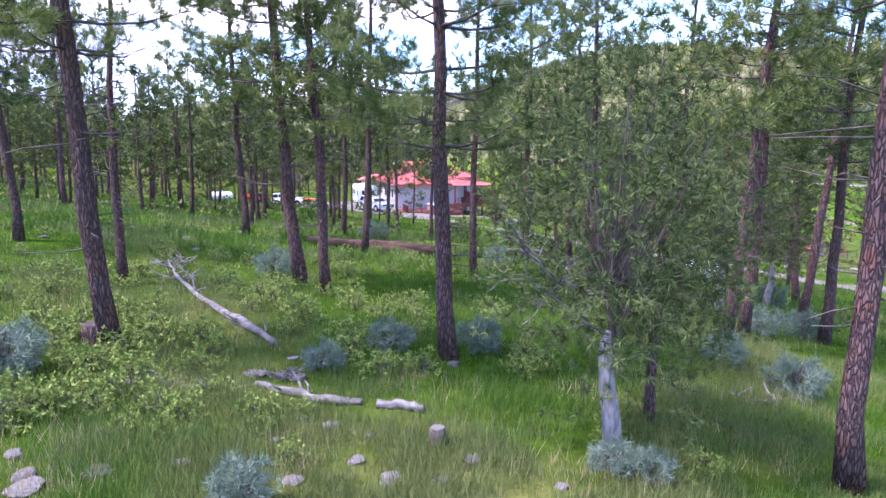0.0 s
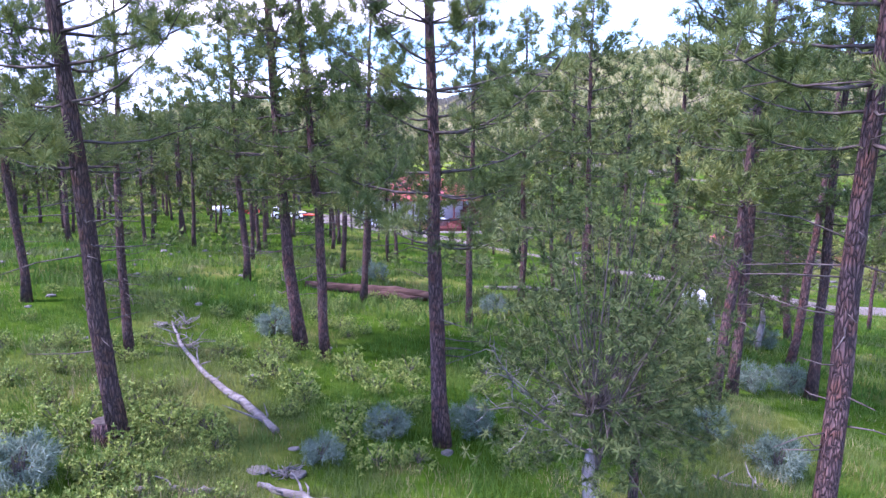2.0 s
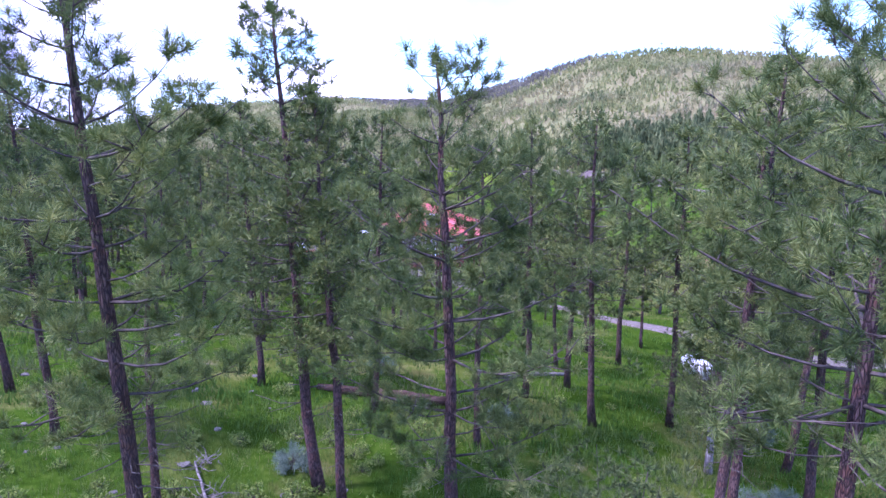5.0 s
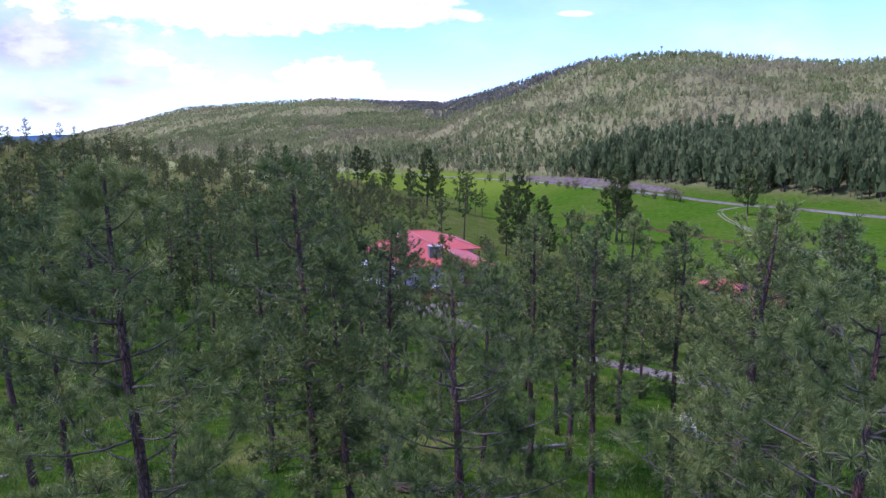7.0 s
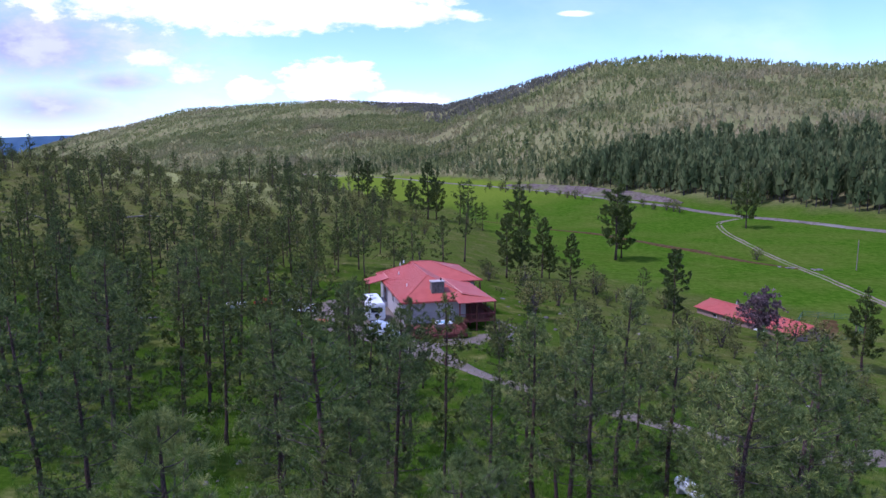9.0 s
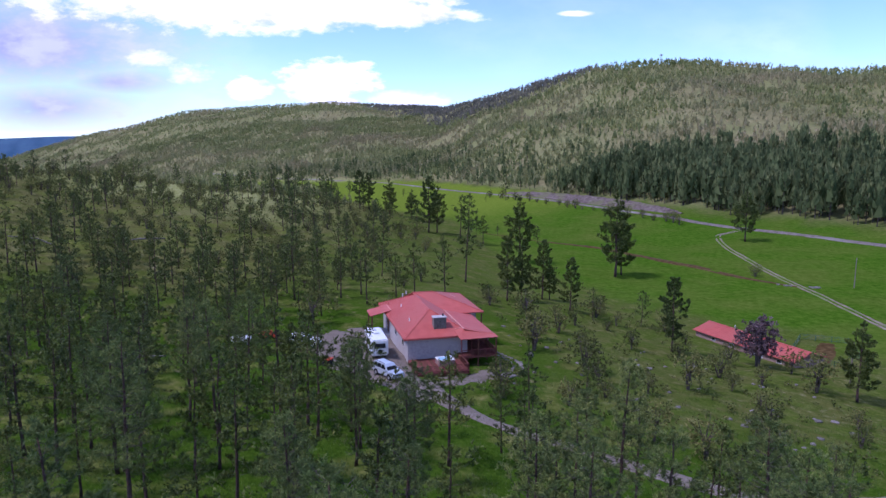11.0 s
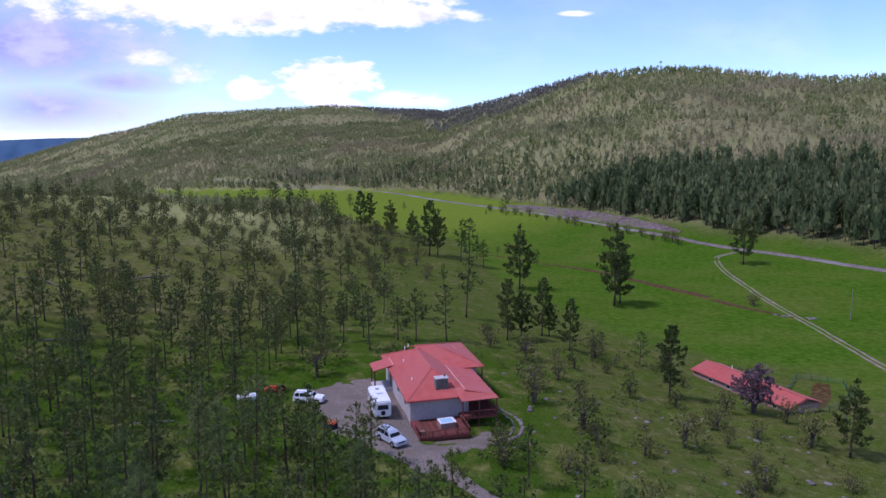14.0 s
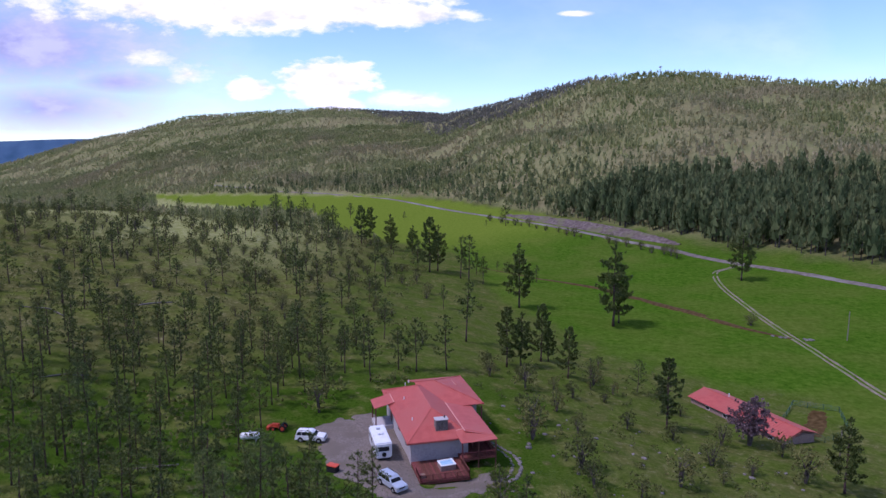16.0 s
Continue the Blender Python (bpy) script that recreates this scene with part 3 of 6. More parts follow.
def pine_frame(height, clear, reach, whorls, per_whorl, seed, trunk_r, dead=0, taper=0.3, dense=4.8):
    """Trunk line, limbs and the ends where needles grow."""
    rs = np.random.RandomState(seed)
    zs = np.linspace(0, height, 12)
    bend = np.cumsum(rs.normal(0, 0.05, (12, 2)), 0) * (height / 14)
    bend -= bend[0]
    line = np.column_stack([bend, zs])
    rad = trunk_r * (1 - zs / height) ** 0.75 + 0.025
    rad[0] *= 1.25
    limbs, ends, aims = [], [], []
    for w in range(whorls):
        u = (w + rs.uniform(-0.3, 0.3)) / whorls
        u = min(max(u, 0), 0.985)
        z = height * (clear + (1 - clear) * u)
        base = np.array([np.interp(z, zs, line[:, 0]), np.interp(z, zs, line[:, 1]), z])
        far = reach * float(np.interp(u, (0, 0.2, 0.5, 0.8, 1.0), (0.8, 1.0, 0.92 - 0.2 * taper, 0.66 - 0.4 * taper, 0.2)))
        start = rs.uniform(0, 6.28)
        for k in range(per_whorl):
            if rs.uniform() < 0.18:
                continue
            a = start + k * 6.283 / per_whorl + rs.uniform(-0.5, 0.5)
            ln = far * rs.uniform(0.55, 1.2)
            out = np.array([np.cos(a), np.sin(a), 0])
            lift = rs.uniform(-0.12, 0.22) + 0.75 * u
            t = np.linspace(0, 1, 5)[:, None]
            sway = np.array([-np.sin(a), np.cos(a), 0]) * rs.normal(0, 0.12)
            path = base + out * t * ln + np.array([0, 0, 1.0]) * (lift * t + 0.16 * t**2 - 0.08 * np.sin(np.pi * t)) * ln * 0.8 + sway * ln * t**2
            limbs.append((path if dead > 5 else path[::2], 0.011 + 0.018 * trunk_r / 0.15 * ln / 2.5))
            for _ in range(max(4, int(ln * dense))):
                f = rs.uniform(0.25, 1.0) ** 0.7
                p = np.array([np.interp(f, t[:, 0], path[:, c]) for c in range(3)])
                off = rs.normal(size=3) * (0.26, 0.26, 0.15) * (0.45 + 0.36 * ln) * (1.2 - 0.5 * f)
                end = p + off + (0, 0, 0.12)
                if dense < 3 or rs.uniform() < 0.4:
                    limbs.append((np.array([p, end]), 0.018))
                aim = off / (np.linalg.norm(off) + 1e-6) * 0.5 + out * 0.35 + (0, 0, 0.9)
                ends.append(end), aims.append(aim)
                if rs.uniform() < 0.25:
                    ends.append(p * 0.4 + end * 0.6), aims.append(aim)
    top = line[-1]
    for k in range(7):
        ends.append(top + rs.normal(size=3) * (0.12, 0.12, 0.2)), aims.append(np.array([0, 0, 1.0]))
    for _ in range(dead):
        z = height * rs.uniform(0.12, clear)
        a = rs.uniform(0, 6.28)
        base = np.array([np.interp(z, zs, line[:, 0]), np.interp(z, zs, line[:, 1]), z])
        ln = rs.uniform(0.3, 1.5)
        tip = base + np.array([np.cos(a), np.sin(a), rs.uniform(-0.25, 0.3)]) * ln
        limbs.append((np.array([base, (base + tip) / 2 + rs.normal(0, 0.07, 3), tip]), 0.016))
    return line, rad, limbs, np.array(ends), np.array(aims)


def pine(label, height=14.0, clear=0.42, reach=2.3, whorls=13, per_whorl=4, seed=1, trunk_r=0.18, blades=24, length=0.27, width=0.022, sides=10, limb_sides=4, dead=14, twigs=True, keep=1.0, bark=None, leaf=None, taper=0.3, brush=0.22, spread=0.62, dense=4.8):
    line, rad, limbs, ends, aims = pine_frame(height, clear, reach, whorls, per_whorl, seed, trunk_r, dead, taper, dense)
    tree = tagged(new("pine_tree"), label, "tree", group="pine trees")
    if not twigs:
        limbs = [l for l in limbs if len(l[0]) > 2]
    verts, faces = joined([tube(line, rad, sides, 0.10, seed)] + [tube(p, np.linspace(r, 0.006, len(p)), limb_sides if len(p) > 2 else 3) for p, r in limbs])
    stem = (len(line) - 1) * sides + 2
    child("trunk", mesh_of("trunk", verts, faces, bark or BARK, TWIG, smooth_faces=True, slots=[0] * stem + [1] * (len(faces) - stem)), tree)
    rs = np.random.RandomState(seed + 77)
    pick = rs.uniform(size=len(ends)) < keep
    child("crown", triangles("crown", tufts(ends[pick], aims[pick], blades, length, width, seed, spread, brush, 0.4), leaf or NEEDLES), tree)
    return tree


def bush_tree(name, label, height, spread, leaf, seed, clumps=90, blades=9, length=0.4, width=0.14, stems=4, cat="tree", group="", low=0.25, bark=None, clump=0.45, thick=0.035, fork=0.0):
    """A many-stemmed round tree or shrub: leaning stems and a ragged crown of leaf clumps."""
    rs = np.random.RandomState(seed)
    thing = tagged(new(name), label, cat, group=group)
    lines, places, aims = [], [], []
    for s in range(stems):
        a = s * 6.283 / stems + rs.uniform(-0.5, 0.5)
        out = np.array([np.cos(a), np.sin(a), 0]) * spread * rs.uniform(0.2, 0.7)
        tip = out + (0, 0, height * rs.uniform(0.65, 0.95))
        mid = out * 0.3 + np.array([*rs.normal(0, spread * 0.08, 2), height * 0.4])
        lines.append(tube(np.array([(0, 0, fork - 0.1), mid * 0.5 + (0, 0, fork * 0.5), mid, tip]), [thick * height, thick * 0.8 * height, thick * 0.5 * height, 0.01], 6))
        for _ in range(clumps // stems):
            u = rs.normal(size=3)
            u /= np.linalg.norm(u)
            r = rs.uniform(0.35, 1.0) ** 0.5
            c = np.array([0, 0, height * (low + 1) / 2]) + u * r * np.array([spread, spread, height * (1 - low) / 2]) * (1 + 0.18 * np.sin(5 * u[0] + s) + 0.15 * np.sin(7 * u[1] + seed))
            places.append(c), aims.append(u * 0.7 + (0, 0, 0.3))
            if rs.uniform() < 0.25:
                lines.append(tube(np.array([mid, (mid + c) / 2 + rs.normal(0, 0.08, 3), c]), [0.3 * thick * height, 0.2 * thick * height, 0.004], 3))
    child("trunk", mesh_of("trunk", *joined(lines), bark or TWIG), thing)
    rs2 = np.random.RandomState(seed + 5)
    places, aims = np.repeat(np.array(places), 3, 0), np.repeat(np.array(aims), 3, 0)
    places = places + rs2.normal(0, clump * 0.5, places.shape)
    child("crown", triangles("crown", tufts(places, aims, blades, length, width, seed + 9, 1.1), leaf), thing)
    return thing


def stand(thing, x, y, size=1.0, turn=0.0, lean_x=0.0, lean_y=0.0, sink=0.08, tall=1.0):
    m = pose(x, y, float(ground_z(x, y)) - sink, lean_y, lean_x, 0) @ pose(0, 0, 0, 0, 0, turn) @ Matrix.Diagonal((size, size, size * tall, 1))
    return copy_thing(thing, m)


def put_first(thing, x, y, size=1.0, turn=0.0, lean_x=0.0, lean_y=0.0, sink=0.08, tall=1.0):
    thing.matrix_basis = pose(x, y, float(ground_z(x, y)) - sink, lean_y, lean_x, 0) @ pose(0, 0, 0, 0, 0, turn) @ Matrix.Diagonal((size, size, size * tall, 1))


class Kinds:
    """Several shapes of a plant; the first call of each places the shape itself, later calls place copies."""

    def __init__(self, *things):
        self.things, self.used, self.count = things, set(), 0

    def add(self, x, y, size=1.0, turn=None, lean_x=0.0, lean_y=0.0, which=None, tall=1.0, label=""):
        k = self.count % len(self.things) if which is None else which
        self.count += 1
        turn = random.uniform(0, 360) if turn is None else turn
        if k in self.used:
            ob = stand(self.things[k], x, y, 1.0, turn, lean_x, lean_y)
            ob.matrix_basis = pose(x, y, float(ground_z(x, y)) - 0.08, lean_y, lean_x, 0) @ pose(0, 0, 0, 0, 0, turn) @ Matrix.Diagonal((size, size, size * tall, 1))
        else:
            self.used.add(k)
            ob = self.things[k]
            put_first(ob, x, y, size, turn, lean_x, lean_y, tall=tall)
        if label:
            tagged(ob, label)
        return ob


PINE_LABEL = "tall ponderosa pine with dark furrowed reddish bark, on grass"
NEAR_SHAPES = ((0.38, 2.9, 16, 0.16), (0.36, 2.5, 17, 0.15), (0.34, 3.3, 16, 0.17), (0.40, 2.4, 16, 0.14), (0.52, 3.6, 15, 0.17))
tall_pines = Kinds(*(pine(PINE_LABEL, 14.0, c, r, w, 4, 1 + k, trunk_r=tr, blades=n, length=0.25, width=wide, sides=14, limb_sides=4, spread=1.15, dense=6.0, brush=0.14, taper=0.4, dead=20) for k, ((c, r, w, tr), (n, wide)) in enumerate(zip(NEAR_SHAPES, ((110, 0.011), (42, 0.025), (110, 0.011), (42, 0.025), (110, 0.011))))))
farther_pines = Kinds(*(pine(PINE_LABEL, 14.0, 0.38 + 0.04 * k, 2.9 - 0.4 * k, 13, 4, 11 + k, trunk_r=0.145, blades=30, length=0.27, width=0.036, limb_sides=3, spread=1.15, dense=5.4, brush=0.16, taper=0.4) for k in range(3)))
# places of the pines that stand near the climb: x, y, height, lean to the right in degrees
NEAR_PINES = (
    (-5.9, 12.5, 14.6, -3.0), (-13.0, 21.4, 12.0, -2.5), (-8.1, 29.2, 12.6, -2.1), (-3.85, 20.0, 15.0, -2.6), (-3.0, 19.2, 12.4, -3.1),
    (-8.5, 55.1, 11.5, -0.4), (-2.8, 27.2, 12.4, 1.7), (-3.24, 46.0, 11.0, -1.0), (-3.07, 51.0, 11.0, 0.6), (0.45, 13.6, 13.0, -1.7),
    (1.44, 24.5, 11.6, 1.3), (8.74, 19.8, 15.2, 4.1), (9.92, 21.2, 14.6, 1.8), (18.5, 34.5, 14.5, -0.9), (13.0, 22.1, 15.2, 2.0), (24.1, 38.6, 12.0, 0.9),
    (6.5, 9.7, 14.0, 0.4),
)
MORE_PINES = (
    (-27.2, 49.7, 13.0, 1.7), (-26.0, 62.4, 12.0, 1.1), (-21.3, 57.0, 13.5, -1.5), (-22.2, 69.1, 12.5, 2.8), (-54.1, 93.8, 12.0, -1.1),
    (-17.0, 25.4, 13.0, -4.0), (-21.1, 39.0, 13.5, 1.0), (4.1, 31.4, 13.0, 0.4), (6.7, 34.3, 13.5, -0.2), (6.75, 28.4, 13.5, -1.0), (12.0, 44.2, 14.5, 2.6),
    (11.0, 30.8, 14.0, 0.1), (14.8, 27.1, 15.0, 5.0), (10.4, 46.8, 11.5, -0.6),
)
for x, y, h, lean in MORE_PINES:
    farther_pines.add(x, y, h / 14.0, None, lean, random.uniform(-1.5, 1.5))
for x, y, h, lean in NEAR_PINES:
    tall_pines.add(x, y, h / 14.0, None, lean, random.uniform(-1.5, 1.5), which={12.5: 0, 13.6: 2, 9.7: 4}.get(y, 1 if lean < 0 else 3))
put_grey = Kinds(pine("grey-barked pine with a thin open crown of few needles", 14.0, 0.3, 2.2, 14, 4, 9, trunk_r=0.16, keep=0.25, dead=30))
put_grey.add(-8.0, 17.6, 0.68, 40, 1.0)

# pines of the slope and the valley, seen from farther off
FAR_LABEL = "slender pine tree with a dense green crown on the slope"
slope_pines = Kinds(*(pine(FAR_LABEL, 12.0, c, r, 10, 3, 20 + k, trunk_r=0.15, blades=14, length=0.4, width=0.1, dense=4.0, sides=5, limb_sides=3, dead=4, twigs=False, keep=0.95, taper=0.6, brush=0.22, spread=1.1, leaf=NEEDLES_SHADED) for k, (c, r) in enumerate(((0.3, 3.3), (0.38, 2.9), (0.26, 3.5), (0.40, 2.7)))))
full_pines = Kinds(*(pine("full-crowned pine tree standing at the meadow", 20.0, 0.2, 5.0, 15, 4, 40 + k, trunk_r=0.3, blades=18, length=0.6, width=0.17, brush=0.4, spread=1.0, sides=7, limb_sides=3, dead=3, twigs=False, keep=0.9, taper=0.6, leaf=NEEDLES_SHADED) for k in range(2)))
SLOPE_A = (
    (-52.6, 123.1, 9.3), (-46.1, 125.6, 10.0), (-41.0, 101.2, 9.7), (-55.6, 112.8, 9.0), (-58.7, 115.7, 8.2), (-60.9, 117.6, 7.7), (-40.0, 124.8, 9.0), (-31.7, 113.9, 9.2), (-34.0, 129.7, 10.2),
    (-32.2, 133.3, 9.9), (-55.2, 87.0, 9.6), (-53.2, 85.5, 10.4), (-58.5, 97.0, 8.8), (-46.2, 81.0, 10.3), (-36.5, 77.3, 9.2), (-74.2, 127.5, 8.6), (-25.7, 77.4, 8.0), (-29.7, 128.7, 14.3),
    (-17.8, 138.0, 11.2), (-21.4, 133.5, 10.3), (-10.5, 137.8, 9.4), (-6.7, 137.6, 11.6), (-0.2, 140.1, 12.0), (5.1, 171.2, 16.0), (-29.8, 155.0, 10.3), (-15.6, 161.8, 10.1),
)
SLOPE_B = (
    (43.7, 147.0, 7.8), (6.0, 265.4, 16.6), (9.3, 263.1, 18.0), (15.0, 264.8, 11.0), (37.6, 273.8, 7.1),
    (-57.7, 323.9, 11.7), (-57.2, 346.3, 13.7), (-77.3, 374.5, 15.6), (-98.2, 396.3, 16.5), (-85.1, 374.4, 15.6), (-68.0, 491.8, 11.1), (-44.6, 196.8, 15.3), (-58.7, 145.7, 10.4), (-60.0, 136.3, 9.2),
    (-70.5, 142.7, 9.5), (23.1, 296.7, 4.6), (-27.2, 120.9, 6.1), (-66.9, 407.4, 10.2), (-10.9, 267.0, 11.4),
)
VALLEY = ((-84.7, 299.0, 13.3), (-81.9, 323.4, 14.9), (-76.0, 333.3, 13.4), (-57.6, 315.3, 13.3), (-56.2, 326.0, 14.0), (-97.7, 326.7, 10.4), (-72.3, 523.5, 9.1), (-101.3, 527.4, 8.8), (-82.1, 379.5, 10.5), (26.5, 432.8, 4.4), (39.4, 435.6, 16.4), (-28.6, 481.1, 6.4), (13.2, 283.7, 9.0), (-21.0, 196.2, 8.6), (-0.8, 207.2, 7.6), (32.1, 143.5, 7.2))
BELOW = (
    (-39.0, 54.9, 8.9), (-35.4, 50.9, 10.9), (-40.2, 64.2, 8.1), (-37.4, 68.6, 8.6), (-37.9, 72.1, 8.4), (-32.8, 68.2, 10.0), (-35.4, 58.5, 10.5), (-31.4, 53.8, 9.0), (-26.9, 50.2, 8.4), (-19.8, 52.3, 10.4),
    (-21.5, 51.3, 9.5), (-24.6, 73.6, 7.5), (-22.4, 76.5, 8.5), (-19.4, 59.5, 6.8), (-17.1, 63.6, 12.5), (-17.1, 68.3, 9.5), (-14.4, 63.5, 11.4), (-12.9, 60.7, 11.0),
    (-10.0, 63.2, 9.6), (-8.6, 59.1, 11.0), (-5.8, 66.0, 6.0), (-2.4, 63.0, 6.5), (-9.8, 76.5, 8.5), (-11.8, 78.6, 7.0), (-0.2, 56.4, 10.6), (5.0, 60.5, 6.8), (7.3, 60.8, 6.6), (9.0, 57.5, 6.0), (15.0, 68.8, 8.6),
)
FULL = ((25.4, 227.8, 22.1), (14.0, 151.4, 14.3), (17.6, 153.9, 13.2), (23.6, 162.3, 14.5), (25.7, 163.9, 9.5), (27.9, 148.4, 12.1), (53.2, 208.8, 26.0), (55.9, 212.3, 17.1), (120.6, 271.0, 21.3), (43.2, 124.8, 14.4), (64.7, 100.9, 12.9), (-6.4, 269.6, 22.0), (-25.2, 313.3, 16.4), (-38.7, 311.8, 17.6), (-14.9, 305.7, 13.5), (-35.7, 320.5, 16.7), (-3.1, 277.2, 18.9))
for x, y, h in SLOPE_A + SLOPE_B + VALLEY + BELOW:
    slope_pines.add(x, y, h / 12.0, None, random.uniform(-2, 2), random.uniform(-2, 2))
for x, y, h in FULL:
    full_pines.add(x, y, 0.9 * h / 20.0, None, tall=1.1)

oaks = Kinds(*(bush_tree("oak_tree", "small grey-green oak with a rounded ragged crown", 5.0, 2.1, OAK_LEAVES, 60 + k, group="oaks on the slope", clumps=60, blades=5, length=0.42, width=0.19, low=0.1) for k in range(4)))
OAKS = ((37.0, 142.7, 3.3), (15.3, 116.6, 6.3), (21.4, 124.7, 4.6), (20.7, 96.5, 5.9), (35.9, 95.6, 6.2), (45.3, 107.1, 5.1), (61.0, 114.3, 4.6), (59.2, 102.8, 6.6), (22.8, 69.7, 5.1), (27.2, 66.0, 5.2), (37.6, 76.8, 3.7), (36.5, 71.4, 3.5), (27.9, 89.1, 3.3), (33.5, 147.0, 5.0), (16.6, 136.2, 6.5), (23.1, 138.7, 3.2), (-23.0, 112.4, 6.4), (6.9, 86.5, 3.6), (34.2, 120.3, 4.1), (-77.5, 310.5, 8.0), (-128.9, 273.0, 8.7), (-158.8, 277.9, 7.0), (-119.6, 259.5, 6.6), (14.4, 107.8, 6.3), (8.9, 147.9, 4.0), (6.8, 79.5, 5.0))
for x, y, h in OAKS:
    oaks.add(x, y, h / 5.0)
plum = Kinds(bush_tree("plum_tree", "purple-leaved tree beside the red-roofed barn", 8.0, 3.2, PLUM_LEAVES, 70, clumps=200, length=0.5, width=0.2))
plum.add(58.0, 121.0, 1.15)

# scattered growth: pines near, pines and oaks on the slope, thinning out downhill
taken = [(x, y) for x, y, *_ in NEAR_PINES + MORE_PINES + SLOPE_A + SLOPE_B + VALLEY + BELOW + FULL + OAKS]
HOUSE_AT = (-2.0, 103.0)


def free(x, y, gap):
    if any((x - a) ** 2 + (y - b) ** 2 < gap * gap for a, b in taken):
        return False
    if beside(DRIVE, x, y) < 4.5 or (abs(x - HOUSE_AT[0]) < 17 and -22 < y - HOUSE_AT[1] < 22) or (-31 < x < -8 and 81 < y < 113):
        return False
    if 42 < y < 92 and -0.20 < (x + 0.9) / (y + 4) < 0.12:
        return False
    return meadow_at(x, y) < 0.15 and not (52 < x < 90 and 112 < y < 160)


rng = random.Random(5)


def scatter(count, xs, ys, gap, plant):
    made = tries = 0
    while made < count and tries < count * 40:
        tries += 1
        x, y = rng.uniform(*xs), rng.uniform(*ys)
        if abs(x) > 0.72 * y + 8 or not free(x, y, gap):
            continue
        taken.append((x, y))
        plant(x, y)
        made += 1


def a_pine(x, y):
    slope_pines.add(x, y, rng.uniform(7.0, 11.0) / 12.0, rng.uniform(0, 360), rng.uniform(-2.5, 2.5), rng.uniform(-2, 2))


def an_oak(x, y):
    oaks.add(x, y, rng.uniform(2.6, 4.6) / 5.0, rng.uniform(0, 360))


for k in range(30):
    f = k / 29
    x, y = float(np.interp(f, (0, 0.35, 0.75, 1), (40, 66, 100, 118))) - 6 - rng.uniform(0, 5), float(np.interp(f, (0, 0.35, 0.75, 1), (462, 418, 350, 318)))
    if rng.random() < 0.85:
        oaks.add(x, y, rng.uniform(2.5, 6.0) / 5.0, rng.uniform(0, 360), label="round dark bush along the road's edge")
oaks.add(98.0, 211.0, 0.9, 20, label="dark bush beside the meadow track")
scatter(34, (-45, 10), (36, 84), 4.4, a_pine)
scatter(8, (8, 30), (36, 60), 4.5, a_pine)
scatter(72, (-80, -22), (60, 150), 4.5, a_pine)
scatter(48, (-140, -15), (115, 230), 5.5, a_pine)
scatter(88, (-160, -5), (110, 260), 4.2, an_oak)
scatter(150, (-230, -25), (150, 340), 4.0, an_oak)
scatter(44, (-170, -20), (190, 330), 6.0, a_pine)
scatter(20, (8, 60), (70, 165), 5.0, an_oak)


# low growth near the climb
junipers = Kinds(bush_tree("juniper_tree", "bushy juniper with a pale grey bare lower trunk", 6.6, 1.9, JUNIPER, 81, clumps=400, blades=22, length=0.17, width=0.02, stems=5, low=0.15, clump=0.32, bark=TWIG, thick=0.005, fork=1.7))
juniper = junipers.add(2.9, 9.9, 1.0, 30)
second = junipers.add(3.9, 11.2, 0.8, 200, label="slimmer juniper standing behind the pale-boled juniper")
child("bole", mesh_of("bole", *tube(np.array([(0, 0, -0.2), (0.03, 0, 0.8), (0.0, 0, 1.8), (0, 0, 2.6)]), [0.14, 0.115, 0.1, 0.05], 10, 0.06, 5), BARK, smooth_faces=True), second)
child("bole", mesh_of("bole", *tube(np.array([(0.06, 0, -0.2), (0.02, 0.0, 0.5), (-0.1, 0, 1.1), (-0.12, 0.05, 1.6), (-0.1, 0.05, 1.95)]), [0.17, 0.14, 0.125, 0.11, 0.06], 12, 0.06, 4), PALE_BARK, smooth_faces=True), juniper, "pale grey flaking bole")
junipers.add(10.9, 25.6, 1.15, 80, label="tall bushy juniper among the pine trunks")
junipers.add(14.6, 29.5, 1.05, 140, label="bushy juniper above the driveway")


def dead_branch(parent, start, heading, length, seed):
    rs = np.random.RandomState(seed)
    lines = []

    def grow(p, d, ln, r, level):
        pts = [p]
        for _ in range(4):
            d = d + rs.normal(0, 0.18, 3) + (0, 0, 0.02)
            d = d / np.linalg.norm(d)
            pts.append(pts[-1] + d * ln / 4)
        lines.append(tube(np.array(pts), np.linspace(r, r * 0.3, 5), 5))
        if level:
            for q in pts[1:]:
                for _ in range(2):
                    grow(q, d + rs.normal(0, 0.7, 3), ln * rs.uniform(0.25, 0.5), r * 0.45, level - 1)

    grow(np.array(start, float), np.array(heading, float), length, 0.03, 2)
    return child("dead_branch", mesh_of("dead_branch", *joined(lines), DEADWOOD, smooth_faces=True), parent, "bare silver-grey dead branch")


dead_branch(juniper, (-0.1, 0.0, 1.9), (-0.87, 0.5, 0.0), 1.5, 5)
dead_branch(juniper, (-0.1, 0.0, 2.5), (-0.87, 0.5, 0.12), 1.7, 6)

